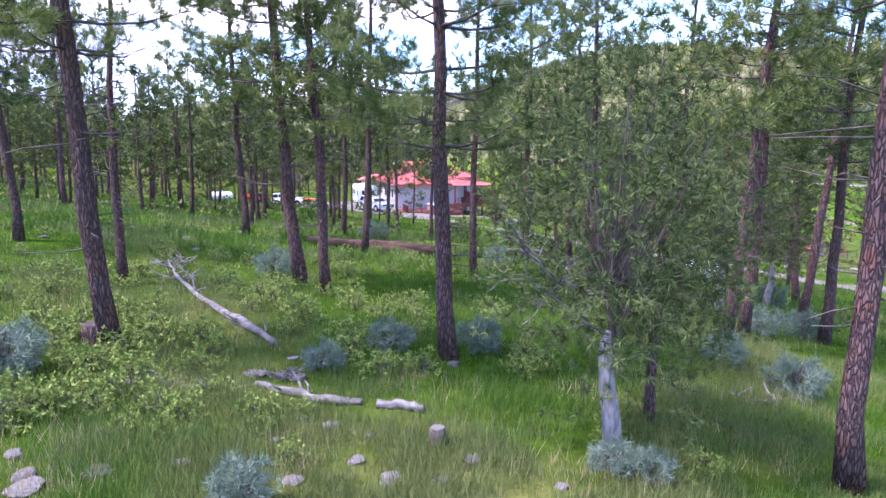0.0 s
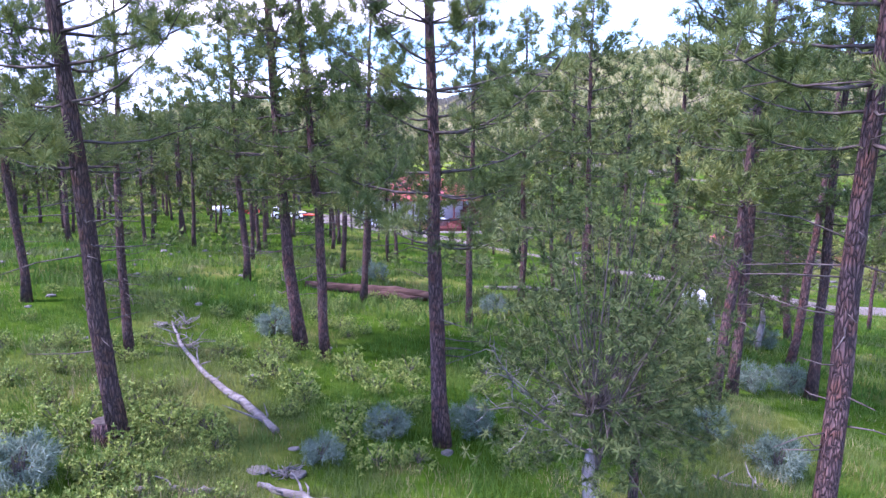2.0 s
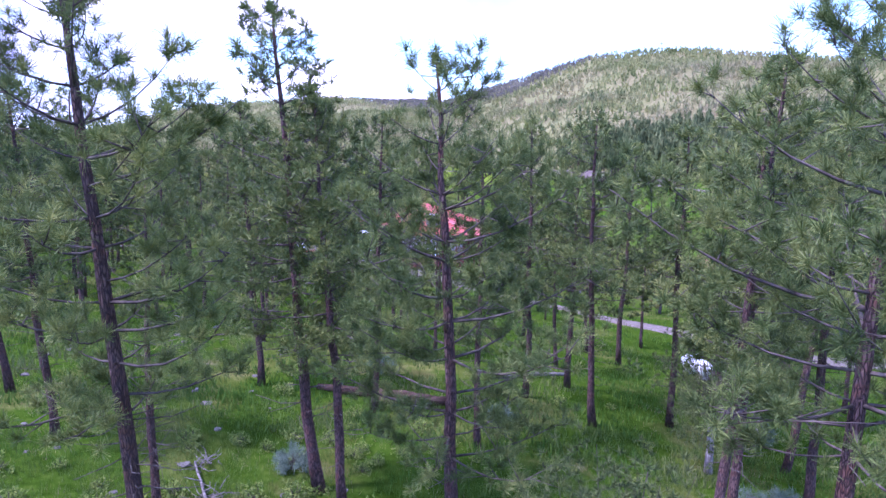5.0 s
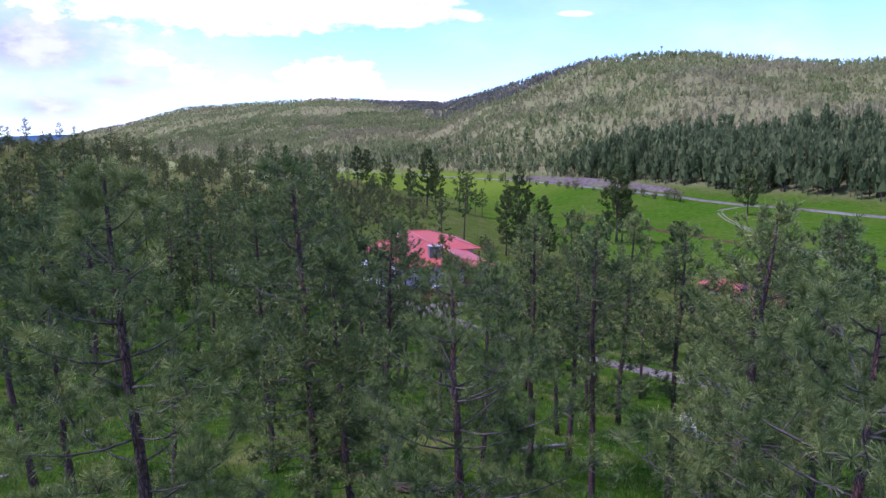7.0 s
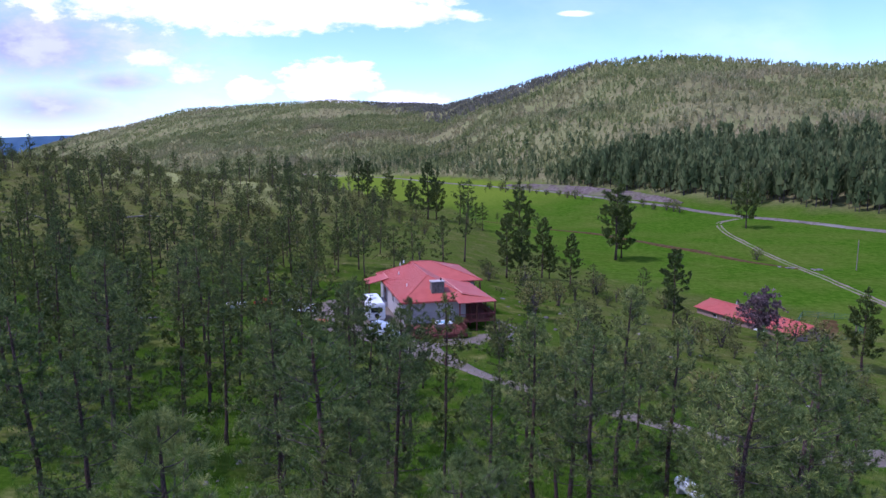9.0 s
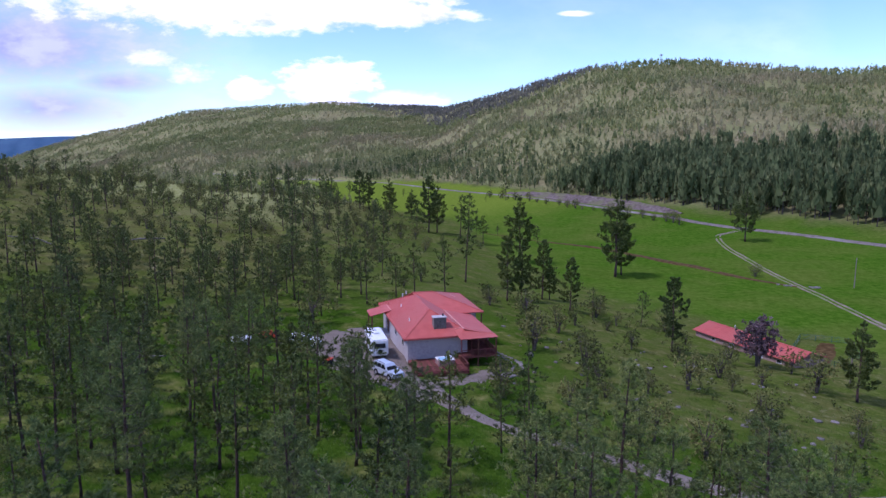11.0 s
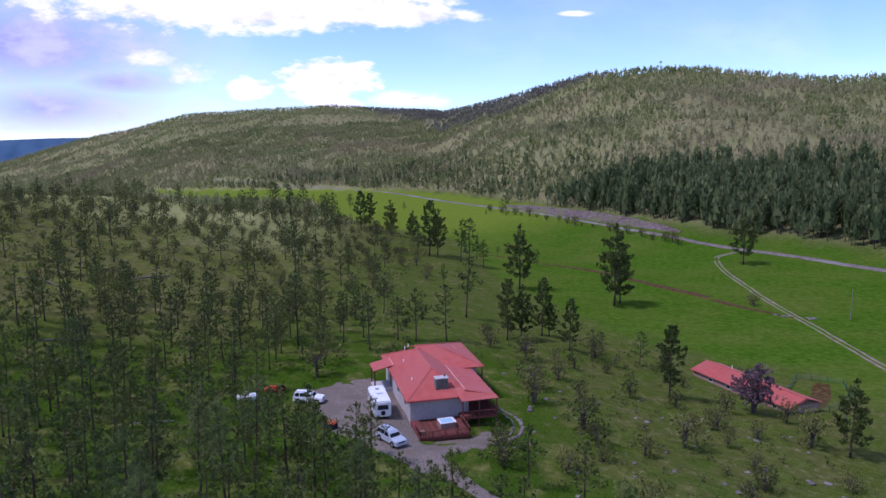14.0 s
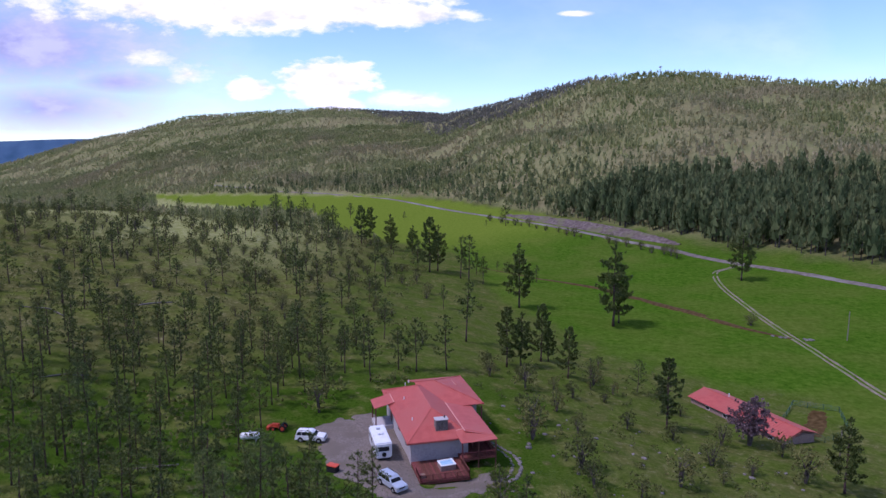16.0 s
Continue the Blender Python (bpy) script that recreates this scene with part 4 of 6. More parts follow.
sages = Kinds(*(bush_tree("sagebrush", "round blue-grey sagebrush in the grass", 0.7, 0.46, SAGE, 90 + k, clumps=80, blades=13, length=0.19, width=0.012, stems=6, cat="shrub", group="sagebrush", low=0.05, clump=0.1) for k in range(2)))
for x, y, s in ((-1.95, 7.4, 0.8), (-0.72, 13.9, 0.95), (1.2, 14.4, 1.05), (-1.95, 12.6, 0.8), (-6.6, 10.4, 1.25), (2.75, 9.2, 0.7), (3.25, 9.0, 0.7), (7.3, 16.5, 1.1), (2.5, 26.9, 1.2), (-5.0, 21.3, 1.2), (8.2, 14.6, 1.3), (11.0, 22.3, 1.3), (12.6, 22.6, 1.3), (-3.0, 33.0, 1.3), (15.0, 30.0, 1.4)):
    sages.add(x, y, s)
shrubs = Kinds(*(bush_tree("leafy_shrub", "low yellow-green leafy shrub in the grass", 0.55, 0.5, SHRUB, 95 + k, clumps=44, blades=7, length=0.1, width=0.045, stems=5, cat="shrub", group="leafy shrubs", low=0.0, clump=0.16) for k in range(3)))
rng = random.Random(9)
FELLED = np.array([(-8.1, 20.8), (-5.5, 16.3), (-3.1, 13.6), (-3.0, 11.4), (-1.0, 10.85), (0.1, 10.6)])
for _ in range(230):
    if rng.random() < 0.5:
        x, y = rng.gauss(-5.5, 2.6), rng.uniform(8.0, 19)
    else:
        x, y = rng.gauss(-3, 5.0), rng.uniform(9, 34)
    if y > 7.5 and abs(x) < 0.62 * y + 2 and not (abs(x - 0.4) < 1.6 and y < 12) and beside(FELLED, x, y) > 0.7:
        shrubs.add(x, y, rng.uniform(0.45, 0.95), rng.uniform(0, 360))


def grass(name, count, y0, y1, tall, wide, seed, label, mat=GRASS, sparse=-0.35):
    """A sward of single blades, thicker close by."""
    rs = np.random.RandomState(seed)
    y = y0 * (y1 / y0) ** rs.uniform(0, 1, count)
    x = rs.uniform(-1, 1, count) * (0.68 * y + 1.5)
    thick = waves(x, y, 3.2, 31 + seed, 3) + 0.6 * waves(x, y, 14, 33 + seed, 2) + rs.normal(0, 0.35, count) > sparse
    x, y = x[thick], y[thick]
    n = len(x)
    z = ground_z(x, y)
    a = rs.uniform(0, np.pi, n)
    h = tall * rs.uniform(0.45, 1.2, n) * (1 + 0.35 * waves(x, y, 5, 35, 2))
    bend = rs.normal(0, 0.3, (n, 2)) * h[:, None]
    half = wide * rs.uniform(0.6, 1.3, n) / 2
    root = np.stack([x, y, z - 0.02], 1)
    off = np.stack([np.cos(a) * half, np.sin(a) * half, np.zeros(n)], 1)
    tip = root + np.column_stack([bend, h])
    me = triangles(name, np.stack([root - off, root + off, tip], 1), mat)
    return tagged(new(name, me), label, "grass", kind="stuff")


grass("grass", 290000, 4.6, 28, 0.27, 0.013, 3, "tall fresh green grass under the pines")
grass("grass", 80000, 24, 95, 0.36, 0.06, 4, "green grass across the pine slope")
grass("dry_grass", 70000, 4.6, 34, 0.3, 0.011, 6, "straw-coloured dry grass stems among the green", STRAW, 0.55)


def scrub(name, count, xs, ys, seed, label, mat, tall=(0.8, 2.6), flakes=26):
    """Low bushes past counting, each a ragged mound of leaf flakes."""
    rs = np.random.RandomState(seed)
    x, y = rs.uniform(*xs, count), rs.uniform(*ys, count)
    clear = (np.abs(x) < 0.72 * y + 8) & (meadow_at(x, y) < 0.12) & (beside(DRIVE, x, y) > 4) & ~((np.abs(x + 2) < 17) & (np.abs(y - 103) < 20)) & ~((x > -31) & (x < -8) & (y > 81) & (y < 113)) & ~((x > 52) & (x < 90) & (y > 112) & (y < 160))
    clear &= waves(x, y, 40, 61, 3) + rs.normal(0, 0.7, count) > -0.3
    x, y = x[clear], y[clear]
    h = rs.uniform(*tall, len(x)) * rs.uniform(0.6, 1.0, len(x))
    u = rs.normal(size=(len(x), flakes, 3))
    u /= np.linalg.norm(u, axis=2)[..., None]
    u *= rs.uniform(0.5, 1.0, (len(x), flakes, 1)) * (1 + 0.25 * np.sin(4 * u[..., :1] + x[:, None, None]))
    root = np.stack([x, y, ground_z(x, y) + 0.45 * h], 1)
    mid = root[:, None] + u * np.stack([0.62 * h, 0.62 * h, 0.5 * h], 1)[:, None]
    aims = (u + (0, 0, 0.4)).reshape(-1, 3)
    size = np.repeat(h, flakes)[:, None, None]
    leaf = tufts(np.zeros((len(aims), 3)), aims, 1, 0.38, 0.3, seed, 0.6, 0, 0.5) * size
    return tagged(new(name, triangles(name, leaf + mid.reshape(-1, 1, 3), mat)), label, "bushes", kind="stuff")


scrub("scrub", 4200, (-230, -8), (84, 400), 71, "grey-green low scrub over the dry slope", OAK_LEAVES)
scrub("scrub", 420, (6, 62), (64, 165), 72, "small grey-green bushes on the stony slope", OAK_LEAVES, (0.5, 1.6))
scrub("scrub", 500, (-60, 12), (34, 90), 73, "low green bushes under the pines", SHRUB_DARK, (0.4, 1.3))


# ---- wooded hills ----
CUT = np.array([(48, 497), (68, 460), (92, 415), (111, 376), (124, 350)], float)


VALLEY_ROAD = np.array([(-330, 985), (-240, 890), (-150, 815), (-85, 745), (-48, 685), (0, 560), (34, 489)], float)


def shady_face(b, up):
    """How far a place lies in the cloud shadow that greyer trees paint on the hill."""
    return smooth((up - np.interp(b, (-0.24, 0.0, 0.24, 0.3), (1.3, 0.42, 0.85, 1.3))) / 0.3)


def far_wood(name, count, y0, y1, bears, flakes, tall, seed, label, thin=0.0, fade=0.0, bare=False, mat=NEEDLES_HAZED, plump=1.0, face=0):
    """A far wood: every tree a stem and a ragged crown of flakes; face 1 keeps to the painted cloud shadow, -1 off it.
    """
    rs = np.random.RandomState(seed)
    b = rs.uniform(*bears, count)
    y = np.sqrt(rs.uniform(y0**2, y1**2, count))
    x = b * y
    foot, ridge = np.interp(b, BEARING, FOOT), np.interp(b, BEARING, RIDGE)
    up = (y - foot) / (ridge - foot)
    dense = 0.4 * waves(x, y, 260, 51, 4) + 0.25 * waves(x, y, 90, 52, 2) + rs.normal(0, 0.5, count) - fade * np.maximum(0, (y - foot - 60) / 150) > thin
    keep = dense & (meadow_at(x, y) < 0.1) & (y < ridge * 1.03) & ((y > foot + 4) | ((b < -0.1) & (fade == 0))) & (beside(VALLEY_ROAD, x, y) > 9) & (beside(CUT, x, y) > 11) & ~((b > -0.42) & (b < -0.12) & (y > 520) & (y < foot - 30))
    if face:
        shadowed = shady_face(b, up) > rs.uniform(0.2, 0.8, count)
        keep &= shadowed if face > 0 else ~shadowed
    x, y = x[keep], y[keep]
    n = len(x)
    h = tall * rs.uniform(0.5, 1.15, n)
    root = np.stack([x, y, ground_z(x, y) - 0.3], 1)
    u = rs.uniform(0, 1, (n, flakes)) ** 0.8
    a = rs.uniform(0, 6.283, (n, flakes))
    wide = (0.05 + 0.15 * (1 - u) ** 0.7) * plump * h[:, None] * rs.uniform(0.6, 1.2, (n, flakes))
    mid = root[:, None] + np.stack([np.cos(a) * wide * 0.55, np.sin(a) * wide * 0.55, (0.22 + 0.70 * u) * h[:, None]], -1)
    d = np.stack([np.cos(a), np.sin(a), rs.uniform(-0.3, 0.9, (n, flakes))], -1)
    side = np.stack([-np.sin(a), np.cos(a), rs.uniform(-0.5, 0.5, (n, flakes))], -1)
    s = (wide * 0.8 + 0.04 * h[:, None])[..., None] * (0.62 if flakes > 12 else 1.0)
    tri = np.stack([mid - side * s * 0.6 - (0, 0, 0.5) * s, mid + side * s * 0.6 - (0, 0, 0.5) * s, mid + (d * 0.35 + (0, 0, 1.1)) * s], 2).reshape(-1, 3, 3)
    r = 0.016 * h[:, None]
    top = np.column_stack([np.zeros(n), np.zeros(n), h * 0.9])
    stem = np.concatenate([np.stack([root + (1, 0, 0) * r, root - (1, 0, 0) * r, root + top], 1), np.stack([root + (0, 1, 0) * r, root - (0, 1, 0) * r, root + top], 1)])
    wood = tagged(new(name, triangles(name, tri, mat)), label, "forest", kind="stuff")
    if not bare:
        tagged(child("stems", triangles("stems", stem, TWIG), wood), kind="stuff")
    return wood


far_wood("wooded_hillside", 3600, 262, 480, (0.16, 0.74), 44, 20, 11, "tall dark pines at the foot of the hill", thin=-0.9, fade=4.0, mat=NEEDLES_DARK, plump=1.1)
far_wood("wooded_hillside", 6000, 330, 900, (-0.3, 0.74), 22, 13, 16, "pines on the lower hillside", thin=-0.4, fade=0.9, mat=NEEDLES_DARK, plump=1.1)
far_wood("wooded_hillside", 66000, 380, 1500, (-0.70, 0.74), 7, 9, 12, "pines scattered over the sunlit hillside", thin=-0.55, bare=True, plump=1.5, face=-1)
# dense greyer trees fill the painted cloud shadow
far_wood("wooded_hillside", 42000, 560, 2100, (-0.2, 0.32), 6, 9, 17, "trees on the steep hillside, greyed to stand for cloud shadow", thin=-1.2, bare=True, mat=SHADOW_WOOD, plump=1.7, face=1)
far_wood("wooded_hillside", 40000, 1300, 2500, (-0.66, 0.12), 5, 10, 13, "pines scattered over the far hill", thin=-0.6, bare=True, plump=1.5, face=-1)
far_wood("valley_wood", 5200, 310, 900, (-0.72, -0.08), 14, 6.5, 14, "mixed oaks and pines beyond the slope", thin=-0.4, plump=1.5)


# ---- house ----
def fan(name, faces, mat, parent, label="", thick=0.14):
    """A roof or slab of flat faces given by their corners, with thickness downwards."""
    bm = bmesh.new()
    for corners in faces:
        top = [bm.verts.new(c) for c in corners]
        low = [bm.verts.new((c[0], c[1], c[2] - thick)) for c in corners]
        bm.faces.new(top)
        bm.faces.new(low[::-1])
        for i in range(len(top)):
            j = (i + 1) % len(top)
            bm.faces.new((top[j], top[i], low[i], low[j]))
    bmesh.ops.recalc_face_normals(bm, faces=bm.faces)
    return part(name, bm, mat, parent, label)


def strip(name, a, b, mat, parent, w=0.14, h=0.05, label=""):
    a, b = Vector(a), Vector(b)
    m = Matrix.Translation((a + b) / 2) @ (b - a).to_track_quat("Y", "Z").to_matrix().to_4x4()
    bm = bmesh.new()
    bmesh.ops.create_cube(bm, size=1, matrix=m @ Matrix.Diagonal((w, (b - a).length, h, 1)))
    return part(name, bm, mat, parent, label)


def seams(name, base, along, slope, count, parent):
    """Raised ribs of a metal roof: from base, stepping along, each running up the slope."""
    pieces = []
    base, along, slope = Vector(base), Vector(along), Vector(slope)
    for i in range(count):
        a = base + along * i
        pieces.append((a, a + slope))
    return [strip(name, a, b, ROOF, parent, 0.05, 0.06) for a, b in pieces]


def build_house():
    house = tagged(new("house"), "single-storey pale stucco house with a red metal hip roof", "house")
    house.matrix_basis = pose(-5.83, 91.6, 0, 0, 0, 14.4)
    E = 2.45
    # walls, with openings cut as recessed windows and doors
    part("wall", block((0.3, 0.9, -3.2), (9.2, 22.0, E - 0.05)), STUCCO, house, "pale grey-lavender stucco wall")
    part("wall", block((9.2, 13.0, -5.5), (14.2, 25.2, E)), STUCCO, house)
    # main roof
    a, b, c, d = (-0.4, -0.1, E), (9.9, -0.1, E), (9.9, 23.0, E), (-0.4, 23.0, E)
    p, q = (4.75, 6.4, E + 2.55), (4.75, 17.0, E + 2.55)
    main = fan("roof", [(a, b, p), (b, c, q, p), (c, d, q), (d, a, p, q)], ROOF, house, "red sheet-metal hip roof")
    e, f, g, h = (4.8, 11.9, E + 0.2), (15.2, 11.9, E + 0.2), (15.2, 26.3, E + 0.2), (4.8, 26.3, E + 0.2)
    r, s = (8.2, 19.1, E + 2.45), (4.8, 19.1, E + 2.45)
    wing = fan("roof", [(e, f, r, s), (f, g, r), (g, h, s, r)], ROOF, house)
    # side porch roof at a flatter pitch, front porch roof, left porch roof
    side = fan("roof", [((8.6, 0.6, E + 0.72), (13.1, -0.1, E - 0.15), (13.1, 12.2, E - 0.15), (8.6, 12.6, E + 0.72))], ROOF, house, thick=0.1)
    fan("roof", [((7.2, 1.4, E + 0.55), (7.5, -1.5, E - 0.2), (13.2, -1.3, E - 0.2), (13.1, -0.05, E - 0.08), (8.6, 1.4, E + 0.78))], ROOF, house, thick=0.1)
    fan("roof", [((-2.95, 15.2, E - 0.25), (0.5, 15.2, E + 0.55), (0.5, 19.5, E + 0.55), (-2.95, 19.5, E - 0.25))], ROOF, house, thick=0.1)
    for x0, x1 in ((p, q), (a, p), (b, p), (d, q), (c, q)):
        strip("ridge_cap", Vector(x0) + Vector((0, 0, 0.03)), Vector(x1) + Vector((0, 0, 0.03)), ROOF, main, 0.22, 0.05)
    for x0, x1 in ((r, f), (r, g), (s, r)):
        strip("ridge_cap", Vector(x0) + Vector((0, 0, 0.03)), Vector(x1) + Vector((0, 0, 0.03)), ROOF, wing, 0.22, 0.05)
    strip("flashing", (8.6, 0.7, E + 0.76), (8.6, 12.5, E + 0.76), ROOF_TRIM, side, 0.18, 0.04, "pale roof flashing")
    strip("flashing", (7.4, 1.42, E + 0.6), (8.6, 1.42, E + 0.8), ROOF_TRIM, side, 0.12, 0.04)
    strip("flashing", (0.4, 15.2, E + 0.57), (0.4, 19.4, E + 0.57), ROOF_TRIM, main, 0.14, 0.04)
    strip("flashing", (12.2, 18.6, E + 1.32), (12.2, 24.0, E + 1.02), ROOF_TRIM, wing, 0.12, 0.04)
    # eaves boards
    for x0, x1 in ((a, b), (d, a), (f, g), ((13.1, -0.1, E - 0.15), (13.1, 12.2, E - 0.15))):
        strip("fascia", Vector(x0) - Vector((0, 0, 0.16)), Vector(x1) - Vector((0, 0, 0.16)), ROOF, main, 0.05, 0.2)
    for i in range(17):
        u = -0.1 + i * 0.6
        top = min(u + 0.4, 9.9 - u, 5.1) / 5.15
        if top > 0.15:
            strip("seam", (u, 0.0, E + 0.04), (u, top * 6.2, E + 0.04 + top * 2.42), ROOF, main, 0.035, 0.035)
    for i in range(36):
        v = 0.6 + i * 0.62
        top = min((v + 0.1) / 6.5, (23 - v) / 6.0, 1.0)
        strip("seam", (-0.35, v, E + 0.05), (-0.35 + 5.0 * top, v, E + 0.05 + 2.46 * top), ROOF, main, 0.035, 0.035)
    # chimney of rough stone, flue and small vents
    chimney = part("chimney", block((4.35, 1.7, 2.9), (6.25, 2.9, 4.75), 0.06), STONE, house, "square grey stone chimney")
    part("chimney_cap", block((4.25, 1.6, 4.75), (6.35, 3.0, 4.87), 0.03), STUCCO, chimney)
    part("flue", rod((5.9, 2.5, 4.87), (5.9, 2.5, 5.2), 0.12, 0.1), RUBBER, chimney)
    rs = random.Random(3)
    for row in range(5):
        for col in range(5):
            u, z = 4.37 + col * 0.375, 3.0 + row * 0.35
            part("stone", block((u + rs.uniform(0, 0.05), 1.64, z + rs.uniform(0, 0.05)), (u + 0.34, 1.72, z + 0.31), 0.03), STONE, chimney)
    for u, v in ((1.6, 6.0), (2.0, 14.5), (3.2, 19.5), (3.9, 19.9)):
        z = E + (u + 0.4) / 5.15 * 2.55
        part("vent_pipe", rod((u, v, z - 0.1), (u, v, z + 0.45), 0.09, 0.09, 8), WHITE, house, "white roof vent pipe")
    # windows and doors in frames
    for lo, hi in (((0.22, 3.5, 0.3), (0.3, 5.0, 1.6)), ((0.22, 9.0, 0.3), (0.3, 10.8, 1.6)), ((14.2, 15.0, 0.2), (14.28, 17.0, 1.7)), ((14.2, 20.0, 0.2), (14.28, 22.0, 1.7)), ((9.2, 3.0, 0.1), (9.28, 5.2, 2.0)), ((9.2, 7.5, 0.1), (9.28, 9.7, 2.0))):
        win = part("window", block(lo, hi, 0.01), WHITE, house, "white-framed window with dark glass")
        out = -0.012 if lo[0] < 5 else 0.012
        part("pane", block((lo[0] + out, lo[1] + 0.09, lo[2] + 0.09), (hi[0] + out, hi[1] - 0.09, hi[2] - 0.09)), DARK_GLASS, win)
    door = part("door", block((0.2, 16.6, -1.0), (0.3, 17.6, 1.05), 0.01), BARN_WALL, house, "brown entry door")
    part("handle", rod((0.16, 16.75, 0.0), (0.16, 16.75, 0.14), 0.025), STEEL, door)
    part("downpipe", rod((4.6, 0.86, 0.6), (4.6, 0.86, -0.95), 0.04), STUCCO, house)
    # left porch: posts and slab
    part("slab", block((-2.8, 15.3, -1.9), (0.3, 19.4, -1.02), 0.02), STUCCO, house, "pale concrete porch slab")
    for v in (15.45, 19.25):
        part("post", block((-2.75, v - 0.09, -1.02), (-2.57, v + 0.09, E - 0.3), 0.01), DECK, house, "dark red timber post")
    # upper deck along the right side, on posts
    up = -0.35
    upper = part("upper_deck", block((7.6, -1.4, up - 0.28), (13.0, 0.9, up - 0.1)), DECK, house, "red-stained timber upper deck")
    part("deck_frame", block((9.2, 0.9, up - 0.28), (13.0, 12.4, up - 0.1)), DECK, upper)
    for i in range(20):
        u = 7.62 + i * 0.27
        part("plank", block((u, -1.4 if u > 7.6 else 0, up - 0.1), (u + 0.25, 0.9 if u < 9.2 else 12.4, up - 0.06)), DECK, upper)
    for u, v in ((7.7, -1.3), (10.2, -1.3), (12.9, -1.3), (12.9, 3.0), (12.9, 7.5), (12.9, 12.2), (14.9, 12.2), (10.2, 2.0)):
        part("post", block((u - 0.09, v - 0.09, -4.8), (u + 0.09, v + 0.09, E - 0.25), 0.01), DECK, house)
    # lower deck
    low = -0.95
    lower = part("lower_deck", block((0.3, -5.6, low - 0.45), (7.6, 0.88, low - 0.06)), DECK, house, "red-stained timber lower deck")
    for i in range(26):
        u = 0.32 + i * 0.28
        part("plank", block((u, -5.62, low - 0.06), (u + 0.262, 0.88, low)), DECK, lower)

    def railing(a, b, z, parent):
        a, b = Vector((*a, z)), Vector((*b, z))
        n = max(1, round((b - a).length / 1.8))
        rail = strip("rail", a + Vector((0, 0, 0.95)), b + Vector((0, 0, 0.95)), DECK, parent, 0.14, 0.05)
        strip("rail", a + Vector((0, 0, 0.12)), b + Vector((0, 0, 0.12)), DECK, parent, 0.05, 0.08)
        for i in range(n + 1):
            c = a.lerp(b, i / n)
            part("post", block(c - Vector((0.06, 0.06, 0.3)), c + Vector((0.06, 0.06, 1.02)), 0.01), DECK, parent)
        m = int((b - a).length / 0.16)
        for i in range(1, m):
            c = a.lerp(b, i / m)
            part("baluster", block(c + Vector((-0.018, -0.018, 0.12)), c + Vector((0.018, 0.018, 0.93))), DECK, rail)

    railing((0.38, -5.5), (7.5, -5.5), low, lower)
    railing((7.52, -5.5), (7.52, -1.6), low, lower)
    railing((0.38, -5.5), (0.38, -2.6), low, lower)
    railing((7.7, -1.32), (12.9, -1.32), up - 0.06, upper)
    railing((12.92, -1.3), (12.92, 12.3), up - 0.06, upper)
    for i in range(4):
        part("step", block((7.6 + 0.0, -1.2 + 0.0, low + 0.12 * i), (8.9 - 0.32 * i, 0.6, low + 0.12 * (i + 1))), DECK, lower)
    return house


build_house()


def on_house(u, v, z, turn=0.0):
    return pose(-5.83, 91.6, 0, 0, 0, 14.4) @ pose(u, v, z, 0, 0, turn)


def hot_tub():
    tub = tagged(new("hot_tub"), "square hot tub with pale blue water on the lower deck", "hot tub")
    part("cabinet", block((-1.15, -0.95, 0.0), (1.15, 0.95, 0.78), 0.05), BARN_WALL, tub, "dark timber cabinet")
    rim = bmesh.new()
    for lo, hi in (((-1.2, -1.0, 0.78), (1.2, -0.72, 0.9)), ((-1.2, 0.72, 0.78), (1.2, 1.0, 0.9)), ((-1.2, -0.72, 0.78), (-0.92, 0.72, 0.9)), ((0.92, -0.72, 0.78), (1.2, 0.72, 0.9))):
        block(lo, hi, 0.03, rim)
    part("rim", rim, WHITE, tub, "white moulded rim")
    part("water", block((-0.92, -0.72, 0.78), (0.92, 0.72, 0.82)), BLUE_WATER, tub, "pale blue water")
    tub.matrix_basis = on_house(5.0, -2.2, -0.95, 4)


hot_tub()


def planter_box():
    box = tagged(new("planter_box"), "small dark planter box on the deck", "planter")
    bm = block((-0.35, -0.35, 0), (0.35, 0.35, 0.5), 0.03)
    part("box", bm, BARN_WALL, box)
    part("soil", block((-0.3, -0.3, 0.5), (0.3, 0.3, 0.53)), DIRT, box)
    box.matrix_basis = on_house(0.95, -4.3, -0.95)


planter_box()


def wheels(car, spots, r, w, rim_mat=STEEL):
    for x, y in spots:
        t = part("wheel", rod((x, y - w / 2, r), (x, y + w / 2, r), r, r, 20), RUBBER, car, "black tyre on a bright rim")
        part("rim", rod((x, y - w / 2 - 0.01, r), (x, y + w / 2 + 0.01, r), r * 0.6, r * 0.6, 14), rim_mat, t)


